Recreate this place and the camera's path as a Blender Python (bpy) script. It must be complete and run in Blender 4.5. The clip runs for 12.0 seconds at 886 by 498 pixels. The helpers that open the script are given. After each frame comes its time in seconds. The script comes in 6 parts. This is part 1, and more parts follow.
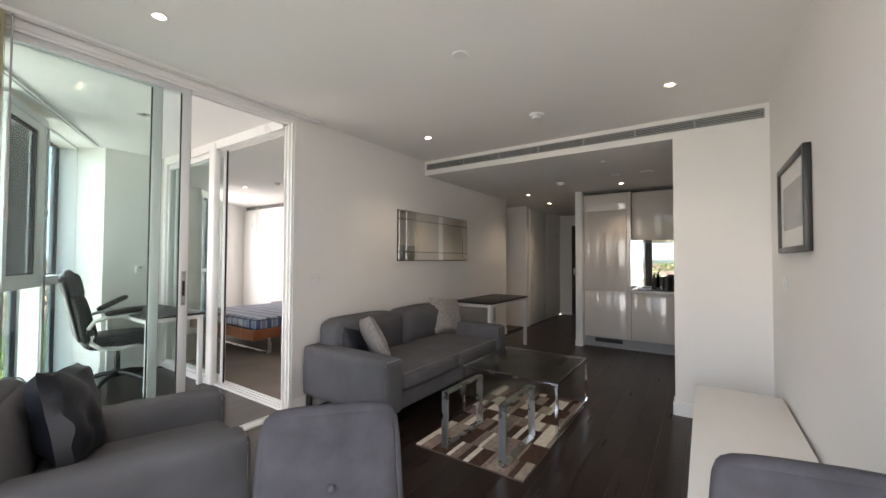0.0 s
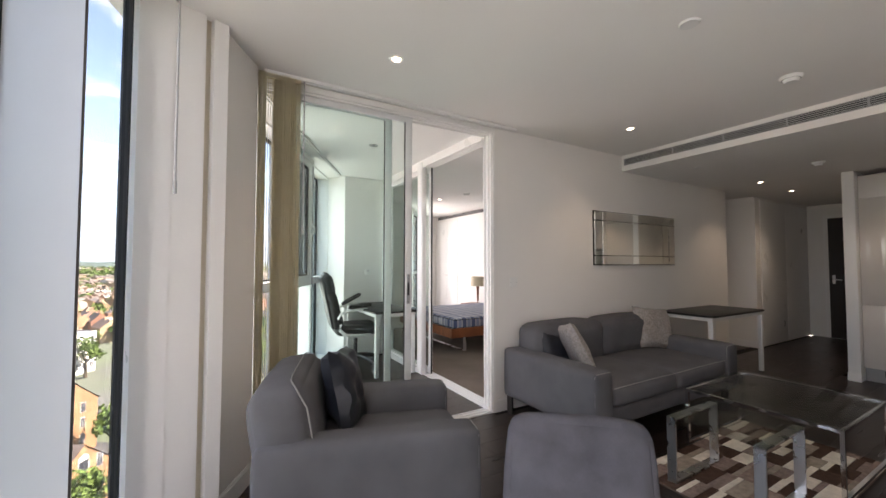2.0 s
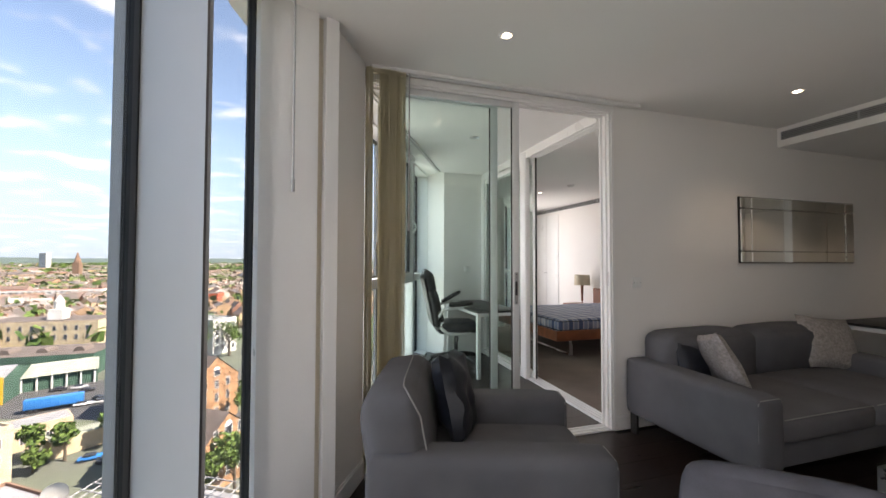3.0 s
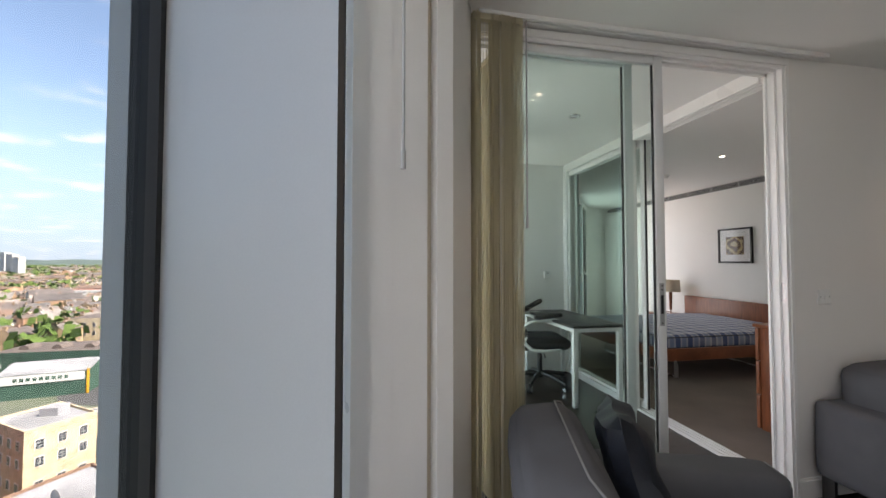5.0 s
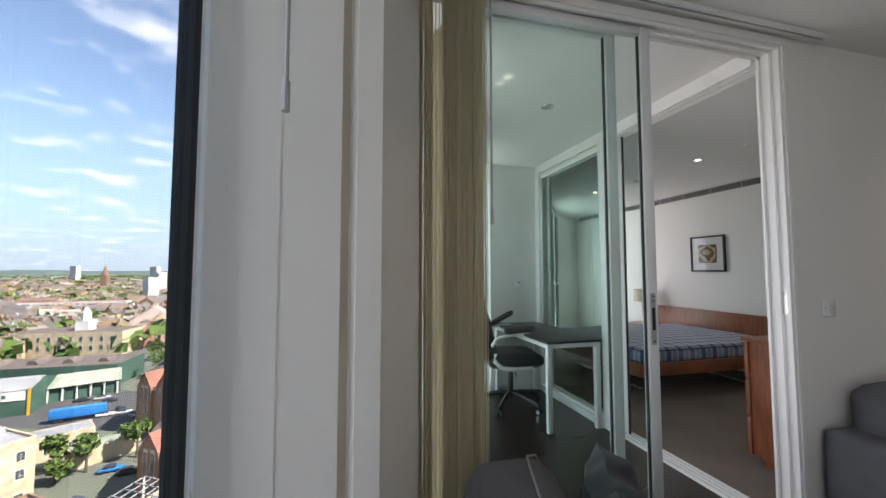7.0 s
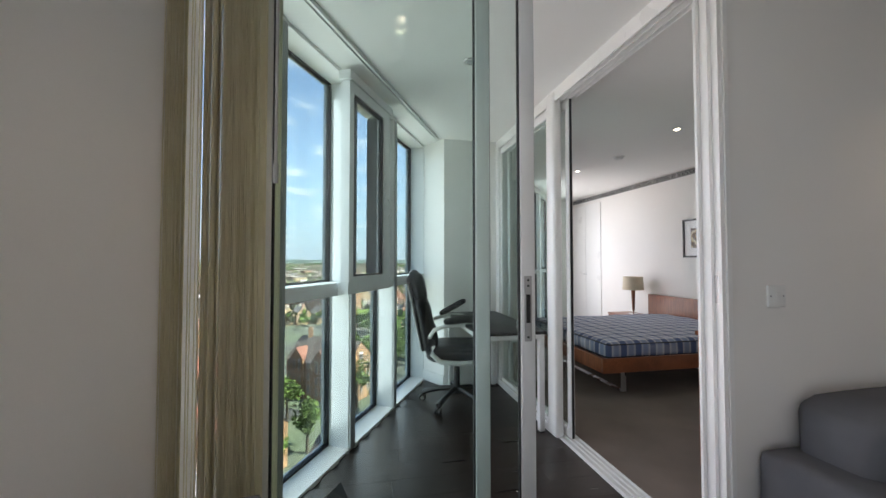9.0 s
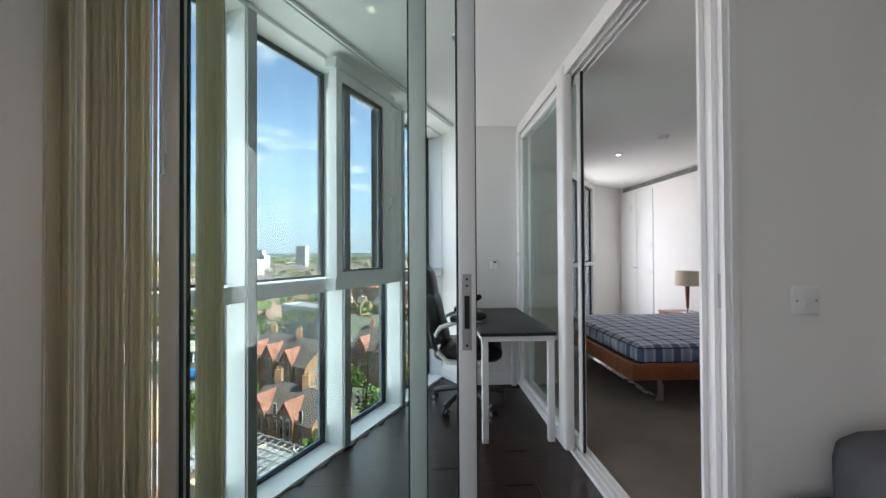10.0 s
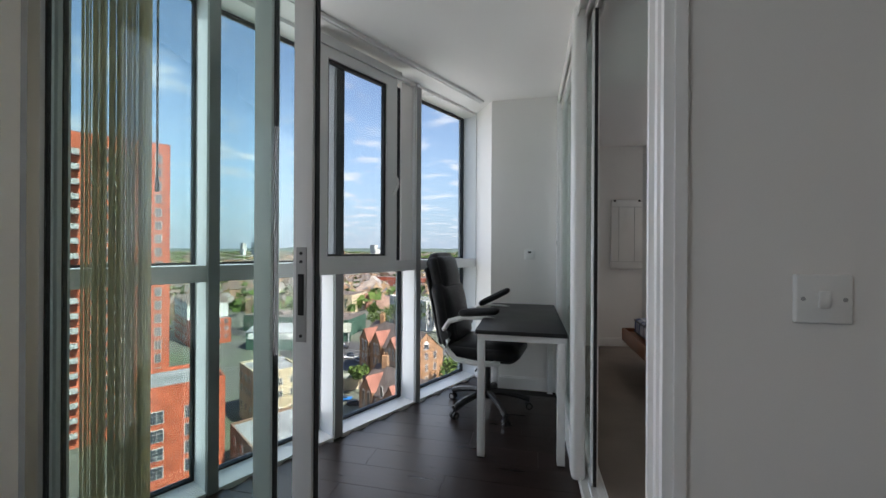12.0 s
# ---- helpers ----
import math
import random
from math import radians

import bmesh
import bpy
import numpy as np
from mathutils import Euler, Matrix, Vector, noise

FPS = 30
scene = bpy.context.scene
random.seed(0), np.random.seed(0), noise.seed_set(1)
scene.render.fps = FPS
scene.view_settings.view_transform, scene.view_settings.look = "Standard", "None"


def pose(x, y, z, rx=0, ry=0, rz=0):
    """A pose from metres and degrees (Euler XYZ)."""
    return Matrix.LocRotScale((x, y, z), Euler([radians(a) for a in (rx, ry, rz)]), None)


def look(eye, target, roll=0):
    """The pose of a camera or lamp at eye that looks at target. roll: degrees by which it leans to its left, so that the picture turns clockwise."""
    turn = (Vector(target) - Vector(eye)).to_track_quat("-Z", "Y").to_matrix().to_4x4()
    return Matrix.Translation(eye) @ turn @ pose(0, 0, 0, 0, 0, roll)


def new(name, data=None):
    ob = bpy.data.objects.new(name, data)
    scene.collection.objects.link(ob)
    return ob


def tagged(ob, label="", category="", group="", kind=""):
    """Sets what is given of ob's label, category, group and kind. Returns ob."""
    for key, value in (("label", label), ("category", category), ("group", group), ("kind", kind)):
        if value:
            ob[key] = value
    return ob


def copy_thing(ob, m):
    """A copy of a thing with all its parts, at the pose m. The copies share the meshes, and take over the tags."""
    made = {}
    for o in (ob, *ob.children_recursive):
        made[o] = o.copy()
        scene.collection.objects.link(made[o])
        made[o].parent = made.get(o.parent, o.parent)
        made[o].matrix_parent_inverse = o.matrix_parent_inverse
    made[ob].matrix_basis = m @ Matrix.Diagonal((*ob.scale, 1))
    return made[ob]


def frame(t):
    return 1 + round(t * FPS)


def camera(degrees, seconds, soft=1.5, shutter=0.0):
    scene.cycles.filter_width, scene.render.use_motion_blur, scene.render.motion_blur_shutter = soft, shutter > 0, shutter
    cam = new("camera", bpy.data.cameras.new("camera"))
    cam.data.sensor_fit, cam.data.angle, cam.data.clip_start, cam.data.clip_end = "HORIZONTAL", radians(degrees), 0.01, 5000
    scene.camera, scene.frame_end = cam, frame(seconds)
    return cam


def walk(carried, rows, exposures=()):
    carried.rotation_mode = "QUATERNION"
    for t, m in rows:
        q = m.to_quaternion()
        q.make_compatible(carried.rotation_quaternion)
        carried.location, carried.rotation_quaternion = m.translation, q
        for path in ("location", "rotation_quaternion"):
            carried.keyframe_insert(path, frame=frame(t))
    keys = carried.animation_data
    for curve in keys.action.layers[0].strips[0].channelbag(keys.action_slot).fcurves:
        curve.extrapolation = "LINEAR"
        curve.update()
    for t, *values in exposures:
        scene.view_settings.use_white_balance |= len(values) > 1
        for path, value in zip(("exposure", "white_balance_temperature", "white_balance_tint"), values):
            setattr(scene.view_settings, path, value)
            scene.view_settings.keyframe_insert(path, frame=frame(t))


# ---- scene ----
cam = camera(98.4, 12.0)
# seconds, x, y, z, yaw, pitch, roll
PATH = [
    (0, -2.188, -2.870, 1.305, -55.731, 1.491, -0.245),
    (0.5, -2.216, -2.824, 1.304, -49.296, 2.026, -0.204),
    (1, -2.247, -2.792, 1.300, -42.531, 2.224, -0.177),
    (1.5, -2.276, -2.751, 1.301, -37.017, 2.168, -0.075),
    (2, -2.319, -2.699, 1.302, -30.292, 2.107, -0.074),
    (2.5, -2.346, -2.627, 1.294, -21.023, 1.607, -0.102),
    (3, -2.337, -2.474, 1.305, -16.557, 1.615, -0.130),
    (3.5, -2.400, -2.244, 1.315, -13.592, 2.205, 0.094),
    (3.7, -2.427, -2.187, 1.312, -12.562, 1.864, -0.088),
    (5.3, -2.583, -1.717, 1.335, -10.225, 1.777, -0.032),
    (5.5, -2.556, -1.665, 1.330, -11.015, 0.996, -0.005),
    (6, -2.485, -1.555, 1.314, -11.753, 0.561, 0.030),
    (6.5, -2.416, -1.468, 1.312, -10.704, 3.085, 0.039),
    (7, -2.383, -1.419, 1.313, -14.250, 3.358, 0.012),
    (7.5, -2.328, -1.316, 1.317, -17.956, 3.709, 0.030),
    (7.7, -2.277, -1.279, 1.314, -18.548, 3.602, -0.060),
    (8.6, -1.800, -1.330, 1.285, -13.400, 2.300, 0.000),
    (9.5, -1.390, -1.115, 1.261, -8.138, 1.032, 0.100),
    (10, -1.166, -1.127, 1.279, -2.694, 0.630, 0.300),
    (10.5, -0.901, -0.994, 1.241, 0.172, 1.318, -0.000),
    (11, -0.714, -0.939, 1.246, 2.407, 1.260, -0.100),
    (11.5, -0.552, -0.909, 1.230, 8.223, 0.774, -0.100),
    (12, -0.505, -0.803, 1.212, 12.473, 0.029, -0.300),
]
walk(cam, [(t, pose(x, y, z, 90 + pitch, roll, yaw)) for t, x, y, z, yaw, pitch, roll in PATH], [
    # seconds, stops, kelvin, tint
    (0, 3.95, 7200, 18), (1.5, 3.95, 7300, 22), (2.5, 3.45, 7300, 21), (3.5, 3.15, 7100, 18), (5.5, 3.05, 7000, 17), (6.5, 2.95, 6500, 14), (7.7, 3.1, 6900, 17),
    (9.5, 3.2, 6600, 16), (11.0, 2.8, 6500, 15), (12, 2.7, 6500, 14)])
SKY, SUN, PANE_T, SPOT, DAY, DAY_STUDY, DAY_BED = 0.095, 5.0, 0.56, 1.0, 2.6, 4.4, 3.0

# ---- world and sun ----
world = bpy.data.worlds.new("sky")
scene.world = world
world.use_nodes = True
wn = world.node_tree.nodes
sky = wn.new("ShaderNodeTexSky")
sky.sky_type, sky.sun_disc = "NISHITA", False
sky.sun_elevation, sky.sun_rotation = radians(48), radians(112)
sky.air_density, sky.dust_density, sky.ozone_density = 1.0, 0.3, 0.6
wn["Background"].inputs["Strength"].default_value = SKY
# small fair-weather clouds on a level layer
wl = world.node_tree.links
wc = wn.new("ShaderNodeTexCoord")
sep = wn.new("ShaderNodeSeparateXYZ")
wl.new(wc.outputs["Generated"], sep.inputs[0])
den = wn.new("ShaderNodeMath")
den.operation, den.inputs[1].default_value = "ADD", 0.06
wl.new(sep.outputs[2], den.inputs[0])
flat = wn.new("ShaderNodeCombineXYZ")
for k in (0, 1):
    dv = wn.new("ShaderNodeMath")
    dv.operation = "DIVIDE"
    wl.new(sep.outputs[k], dv.inputs[0])
    wl.new(den.outputs[0], dv.inputs[1])
    wl.new(dv.outputs[0], flat.inputs[k])
cn1 = wn.new("ShaderNodeTexNoise")
cn1.inputs["Scale"].default_value, cn1.inputs["Detail"].default_value, cn1.inputs["Roughness"].default_value = 2.3, 7, 0.55
wl.new(flat.outputs[0], cn1.inputs["Vector"])
cr = wn.new("ShaderNodeMapRange")
cr.interpolation_type = "SMOOTHSTEP"
cr.inputs["From Min"].default_value, cr.inputs["From Max"].default_value = 0.505, 0.70
cr.inputs["To Max"].default_value = 0.85
wl.new(cn1.outputs[0], cr.inputs[0])
cm = wn.new("ShaderNodeMix")
cm.data_type = "RGBA"
cm.inputs[7].default_value = (5.0, 5.2, 5.5, 1)
wl.new(cr.outputs[0], cm.inputs[0])
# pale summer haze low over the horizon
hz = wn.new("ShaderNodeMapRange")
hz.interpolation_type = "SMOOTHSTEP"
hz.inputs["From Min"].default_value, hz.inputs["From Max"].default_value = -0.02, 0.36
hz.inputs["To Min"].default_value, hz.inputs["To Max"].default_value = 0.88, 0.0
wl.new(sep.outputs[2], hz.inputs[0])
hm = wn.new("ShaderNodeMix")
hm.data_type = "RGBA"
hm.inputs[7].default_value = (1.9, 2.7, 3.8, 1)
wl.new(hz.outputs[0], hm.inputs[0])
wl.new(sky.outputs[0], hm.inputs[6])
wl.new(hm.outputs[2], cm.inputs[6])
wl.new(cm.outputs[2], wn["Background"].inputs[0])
sun = new("sun", bpy.data.lights.new("sun", "SUN"))
sun.data.energy, sun.data.angle, sun.data.color = SUN, radians(0.5), (1, 0.94, 0.84)
sun.matrix_world = look((0, 0, 30), (0 - math.sin(radians(112)) * 10, -math.cos(radians(112)) * 10, 30 - 11.1))

# the sky's light in the opening of the large window behind the walker
daylight = new("window_daylight", bpy.data.lights.new("window_daylight", "AREA"))
daylight.data.shape, daylight.data.size, daylight.data.size_y = "RECTANGLE", 0.85, 2.3
daylight.data.energy, daylight.data.color = DAY, (0.93, 0.97, 1.0)
daylight.matrix_world = look((-3.02, -2.83, 1.28), (2.0, -3.75, 1.28))
# and in those of the study and the bedroom
for centre, inward, wide, power in (((-1.790, 1.559, 1.26), (.8926, -.4508), 2.6, DAY_STUDY), ((1.42, 5.02, 1.26), (.80, -.60), 1.5, DAY_BED), ((-2.66, -.95, 1.28), (.98, -.19), .6, 0.4)):
    daylight = new("window_daylight", bpy.data.lights.new("window_daylight", "AREA"))
    daylight.data.shape, daylight.data.size, daylight.data.size_y = "RECTANGLE", wide, 2.25
    daylight.data.energy, daylight.data.color = power, (0.93, 0.97, 1.0)
    daylight.matrix_world = look(centre, (centre[0] + inward[0], centre[1] + inward[1], centre[2]))


# ---- materials ----
def mat(name, base, rough=0.6, metal=0.0, var=0.06, scale=6.0, bump=0.0, bscale=200.0, stretch=(1, 1, 1), spec=0.5, coat=0.0, rvar=0.08, random_hue=0.0, fine=0.5):
    """Principled surface with variation at two scales, fine bump and uneven gloss."""
    m = bpy.data.materials.new(name)
    m.use_nodes = True
    nt = m.node_tree
    p = nt.nodes["Principled BSDF"]
    p.inputs["Metallic"].default_value = metal
    p.inputs["Specular IOR Level"].default_value = spec
    p.inputs["Coat Weight"].default_value = coat
    tc = nt.nodes.new("ShaderNodeTexCoord")
    mp = nt.nodes.new("ShaderNodeMapping")
    mp.inputs["Scale"].default_value = stretch
    nt.links.new(tc.outputs["Object"], mp.inputs[0])
    n1 = nt.nodes.new("ShaderNodeTexNoise")
    n1.inputs["Scale"].default_value, n1.inputs["Detail"].default_value = scale, 5
    n2 = nt.nodes.new("ShaderNodeTexNoise")
    n2.inputs["Scale"].default_value, n2.inputs["Detail"].default_value = bscale, 2
    for n in (n1, n2):
        nt.links.new(mp.outputs[0], n.inputs["Vector"])
    add = nt.nodes.new("ShaderNodeMath")
    add.operation = "MULTIPLY_ADD"
    nt.links.new(n2.outputs[0], add.inputs[0])
    add.inputs[1].default_value = fine
    nt.links.new(n1.outputs[0], add.inputs[2])
    ramp = nt.nodes.new("ShaderNodeMapRange")
    ramp.inputs["From Min"].default_value, ramp.inputs["From Max"].default_value = 0.35 + fine * 0.4, 0.65 + fine * 0.6
    ramp.inputs["To Min"].default_value, ramp.inputs["To Max"].default_value = 1 - var, 1 + var
    nt.links.new(add.outputs[0], ramp.inputs[0])
    mul = nt.nodes.new("ShaderNodeVectorMath")
    mul.operation = "SCALE"
    mul.inputs[0].default_value = base[:3]
    nt.links.new(ramp.outputs[0], mul.inputs["Scale"])
    out = mul.outputs[0]
    if random_hue:
        oi = nt.nodes.new("ShaderNodeObjectInfo")
        r2 = nt.nodes.new("ShaderNodeMapRange")
        r2.inputs["To Min"].default_value, r2.inputs["To Max"].default_value = 1 - random_hue, 1 + random_hue
        nt.links.new(oi.outputs["Random"], r2.inputs[0])
        m2 = nt.nodes.new("ShaderNodeVectorMath")
        m2.operation = "SCALE"
        nt.links.new(out, m2.inputs[0])
        nt.links.new(r2.outputs[0], m2.inputs["Scale"])
        out = m2.outputs[0]
    nt.links.new(out, p.inputs["Base Color"])
    rr = nt.nodes.new("ShaderNodeMapRange")
    rr.inputs["To Min"].default_value, rr.inputs["To Max"].default_value = max(0.02, rough - rvar), min(1, rough + rvar)
    nt.links.new(n1.outputs[0], rr.inputs[0])
    nt.links.new(rr.outputs[0], p.inputs["Roughness"])
    if bump:
        b = nt.nodes.new("ShaderNodeBump")
        b.inputs["Strength"].default_value, b.inputs["Distance"].default_value = bump, 0.002
        nt.links.new(n2.outputs[0], b.inputs["Height"])
        nt.links.new(b.outputs[0], p.inputs["Normal"])
    return m


def glass(name, tint, gloss=1.0):
    """Thin pane: clear tinted transmission, with a mirror gloss that grows at a slant."""
    m = bpy.data.materials.new(name)
    m.use_nodes = True
    nt = m.node_tree
    nt.nodes.remove(nt.nodes["Principled BSDF"])
    tr, gl = nt.nodes.new("ShaderNodeBsdfTransparent"), nt.nodes.new("ShaderNodeBsdfGlossy")
    tr.inputs[0].default_value = (*tint, 1)
    gl.inputs["Roughness"].default_value = 0.01
    gl.inputs[0].default_value = (gloss, gloss, gloss, 1)
    lw, mix = nt.nodes.new("ShaderNodeLayerWeight"), nt.nodes.new("ShaderNodeMixShader")
    lw.inputs[0].default_value = 0.5
    pw, ma = nt.nodes.new("ShaderNodeMath"), nt.nodes.new("ShaderNodeMath")
    pw.operation, ma.operation = "POWER", "MULTIPLY_ADD"
    pw.inputs[1].default_value, ma.inputs[1].default_value, ma.inputs[2].default_value = 4.5, 0.38, 0.022
    nt.links.new(lw.outputs["Facing"], pw.inputs[0])
    nt.links.new(pw.outputs[0], ma.inputs[0])
    nt.links.new(ma.outputs[0], mix.inputs[0])
    nt.links.new(tr.outputs[0], mix.inputs[1])
    nt.links.new(gl.outputs[0], mix.inputs[2])
    nt.links.new(mix.outputs[0], nt.nodes["Material Output"].inputs[0])
    return m


def glow(name, colour, strength):
    m = bpy.data.materials.new(name)
    m.use_nodes = True
    p = m.node_tree.nodes["Principled BSDF"]
    p.inputs["Base Color"].default_value = (*colour, 1)
    p.inputs["Emission Color"].default_value = (*colour, 1)
    p.inputs["Emission Strength"].default_value = strength
    return m


WALL = mat("wall_paint", (0.82, 0.80, 0.77), 0.85, var=0.02, scale=1.2, bump=0.05, bscale=350)
CEIL = mat("ceiling_paint", (0.84, 0.825, 0.80), 0.9, var=0.02, scale=0.8, bump=0.04, bscale=300)
GLOSSW = mat("white_gloss_paint", (0.84, 0.83, 0.81), 0.3, var=0.015, scale=3, bump=0.02, bscale=120)
ALU = mat("powder_coated_frame", (0.74, 0.75, 0.75), 0.45, var=0.03, scale=4, bump=0.03, bscale=500)
ALUD = mat("grey_frame", (0.3, 0.31, 0.31), 0.45, var=0.05, scale=4, bump=0.03, bscale=500)
POST_SHADE = mat("shaded_post_edge", (0.06, 0.055, 0.052), 0.5, var=0.06, scale=4, bump=0.03, bscale=500)
RUBBER = mat("black_gasket", (0.02, 0.02, 0.022), 0.7, var=0.1)
STEEL = mat("brushed_steel", (0.6, 0.6, 0.6), 0.28, 1.0, var=0.02, scale=8)
CHROME = mat("chrome", (0.75, 0.75, 0.76), 0.1, 1.0, var=0.03, rvar=0.03)
WOODF = mat("dark_stained_floor_wood", (0.020, 0.0125, 0.0105), 0.3, var=0.35, scale=3, bump=0.12, bscale=90, stretch=(1, 9, 1), random_hue=0.22, spec=0.3)
JOINT = mat("floor_joint", (0.008, 0.006, 0.005), 0.8)
CARPET = mat("beige_carpet", (0.2, 0.168, 0.145), 0.98, var=0.14, scale=2.2, bump=0.8, bscale=420, spec=0.1)
SOFA = mat("grey_woven_upholstery", (0.112, 0.112, 0.121), 0.92, var=0.12, scale=5, bump=0.6, bscale=700, spec=0.2)
PIPING = mat("pale_piping", (0.24, 0.24, 0.24), 0.8)
CHAIRF = mat("charcoal_chair_fabric", (0.078, 0.078, 0.09), 0.95, var=0.22, scale=9, bump=0.8, bscale=600, spec=0.15)
NAVY = mat("dark_navy_satin", (0.008, 0.011, 0.018), 0.5, var=0.3, scale=20, bump=0.4, bscale=160)
SILVER = mat("silver_patterned_cushion", (0.3, 0.275, 0.26), 0.55, var=0.28, scale=55, bump=0.5, bscale=240)
BLACKTOP = mat("black_laminate", (0.012, 0.012, 0.013), 0.42, var=0.12, bump=0.05, spec=0.3)
WHITEM = mat("white_metal", (0.72, 0.72, 0.71), 0.4, var=0.03)
LEATHER = mat("black_leather", (0.012, 0.012, 0.013), 0.42, var=0.2, scale=14, bump=0.5, bscale=260, spec=0.22)
BLACKP = mat("black_plastic", (0.015, 0.015, 0.016), 0.4, var=0.12)
CHERRY = mat("cherry_veneer", (0.23, 0.075, 0.032), 0.36, var=0.28, scale=5, bump=0.05, bscale=80, stretch=(1, 8, 1))
KITCHEN = mat("beige_high_gloss_lacquer", (0.62, 0.58, 0.54), 0.07, var=0.01, coat=0.4, rvar=0.02)
PLASTIC = mat("white_plastic", (0.78, 0.78, 0.76), 0.35, var=0.02)
GREYP = mat("grey_plastic", (0.36, 0.36, 0.36), 0.5, var=0.05)
# near-black colour that stands in for the shade inside slots and recesses
VOID_SHADE = mat("void_shade", (0.02, 0.02, 0.02), 0.9)
FRAMEB = mat("black_stained_frame", (0.02, 0.018, 0.017), 0.4, var=0.2)
PAPER = mat("white_mount_paper", (0.75, 0.74, 0.72), 0.9, var=0.02)
STRING = mat("cream_string_curtain", (0.66, 0.62, 0.51), 0.85, var=0.12, scale=3)
sn = STRING.node_tree.nodes
s_tr, s_mx = sn.new("ShaderNodeBsdfTranslucent"), sn.new("ShaderNodeMixShader")
s_tr.inputs[0].default_value, s_mx.inputs[0].default_value = (0.80, 0.76, 0.60, 1), 0.65
STRING.node_tree.links.new(sn["Principled BSDF"].outputs[0], s_mx.inputs[1])
STRING.node_tree.links.new(s_tr.outputs[0], s_mx.inputs[2])
STRING.node_tree.links.new(s_mx.outputs[0], sn["Material Output"].inputs[0])
BLIND = mat("cream_blind_fabric", (0.56, 0.5, 0.4), 0.9, var=0.05, scale=3)
DOORD = mat("dark_veneered_door", (0.02, 0.013, 0.01), 0.5, var=0.2)
MIRROR = mat("mirror_silver", (0.86, 0.88, 0.86), 0.012, 1.0, var=0.0, rvar=0.004)
PANE = glass("window_glass", (PANE_T, PANE_T * 1.02, PANE_T * 1.02))
DGLASS = glass("partition_glass", (0.915, 0.965, 0.95))
TGLASS = glass("table_glass", (0.93, 0.965, 0.95), 0.55)
LAMP = glow("lamp_glass", (1, 0.86, 0.66), 1.6)


# ---- mesh helpers ----
def box(bm, x0, y0, z0, x1, y1, z1, m=None):
    r = bmesh.ops.create_cube(bm, size=1)["verts"]
    bmesh.ops.scale(bm, vec=(abs(x1 - x0), abs(y1 - y0), abs(z1 - z0)), verts=r)
    bmesh.ops.translate(bm, vec=((x0 + x1) / 2, (y0 + y1) / 2, (z0 + z1) / 2), verts=r)
    if m is not None:
        bmesh.ops.transform(bm, matrix=m, verts=r)
    return r


def bbox(x0, y0, z0, x1, y1, z1, r=0.0, seg=2, m=None):
    """A bmesh with one box, its edges rounded by r."""
    bm = bmesh.new()
    box(bm, x0, y0, z0, x1, y1, z1)
    if r:
        bmesh.ops.bevel(bm, geom=bm.edges[:], offset=r, segments=seg, profile=0.5, affect="EDGES")
    if m is not None:
        bmesh.ops.transform(bm, matrix=m, verts=bm.verts)
    return bm


def prism(poly, z0, z1, bm=None):
    """An upright prism on a plan polygon."""
    bm = bm or bmesh.new()
    lo = [bm.verts.new((x, y, z0)) for x, y in poly]
    hi = [bm.verts.new((x, y, z1)) for x, y in poly]
    bm.faces.new(lo[::-1])
    bm.faces.new(hi)
    for i in range(len(poly)):
        j = (i + 1) % len(poly)
        bm.faces.new((lo[i], lo[j], hi[j], hi[i]))
    bmesh.ops.recalc_face_normals(bm, faces=bm.faces)
    return bm


def cyl(bm, p, q, r, seg=16, r2=None):
    """A rod from p to q."""
    p, q = Vector(p), Vector(q)
    v = bmesh.ops.create_cone(bm, cap_ends=True, segments=seg, radius1=r, radius2=r if r2 is None else r2, depth=(q - p).length)["verts"]
    bmesh.ops.transform(bm, matrix=Matrix.Translation((p + q) / 2) @ (q - p).to_track_quat("Z", "Y").to_matrix().to_4x4(), verts=v)
    return v


def tube(points, r, seg=8, closed=False):
    """A bent rod through points."""
    bm = bmesh.new()
    pts = [Vector(p) for p in points]
    rings = []
    n = len(pts)
    for i, p in enumerate(pts):
        a = pts[(i - 1) % n] if closed or i else p
        b = pts[(i + 1) % n] if closed or i < n - 1 else p
        q = (b - a).to_track_quat("Z", "Y").to_matrix()
        rings.append([bm.verts.new(p + q @ Vector((r * math.cos(2 * math.pi * k / seg), r * math.sin(2 * math.pi * k / seg), 0))) for k in range(seg)])
    for i in range(n if closed else n - 1):
        a, b = rings[i], rings[(i + 1) % n]
        for k in range(seg):
            bm.faces.new((a[k], a[(k + 1) % seg], b[(k + 1) % seg], b[k]))
    if not closed:
        bm.faces.new(rings[0][::-1])
        bm.faces.new(rings[-1])
    bmesh.ops.recalc_face_normals(bm, faces=bm.faces)
    return bm


def mesh_of(name, bm, material, smooth=True):
    me = bpy.data.meshes.new(name)
    bm.to_mesh(me)
    bm.free()
    me.materials.append(material)
    if smooth:
        me.shade_smooth()
        me.set_sharp_from_angle(angle=radians(35))
    return me


def part(name, bm, material, parent=None, label="", smooth=True):
    """Links a bmesh as one mesh object under a thing or under a part."""
    ob = new(name, mesh_of(name, bm, material, smooth))
    if parent is not None:
        ob.parent = parent
    return tagged(ob, label)


def thing(name, label, category, m=None, group="", kind=""):
    ob = new(name)
    if m is not None:
        ob.matrix_world = m
    return tagged(ob, label, category, group, kind)


def structure(name, bm, material, label="", category="", smooth=False):
    return tagged(part(name, bm, material, smooth=smooth), label, category, kind="structure")


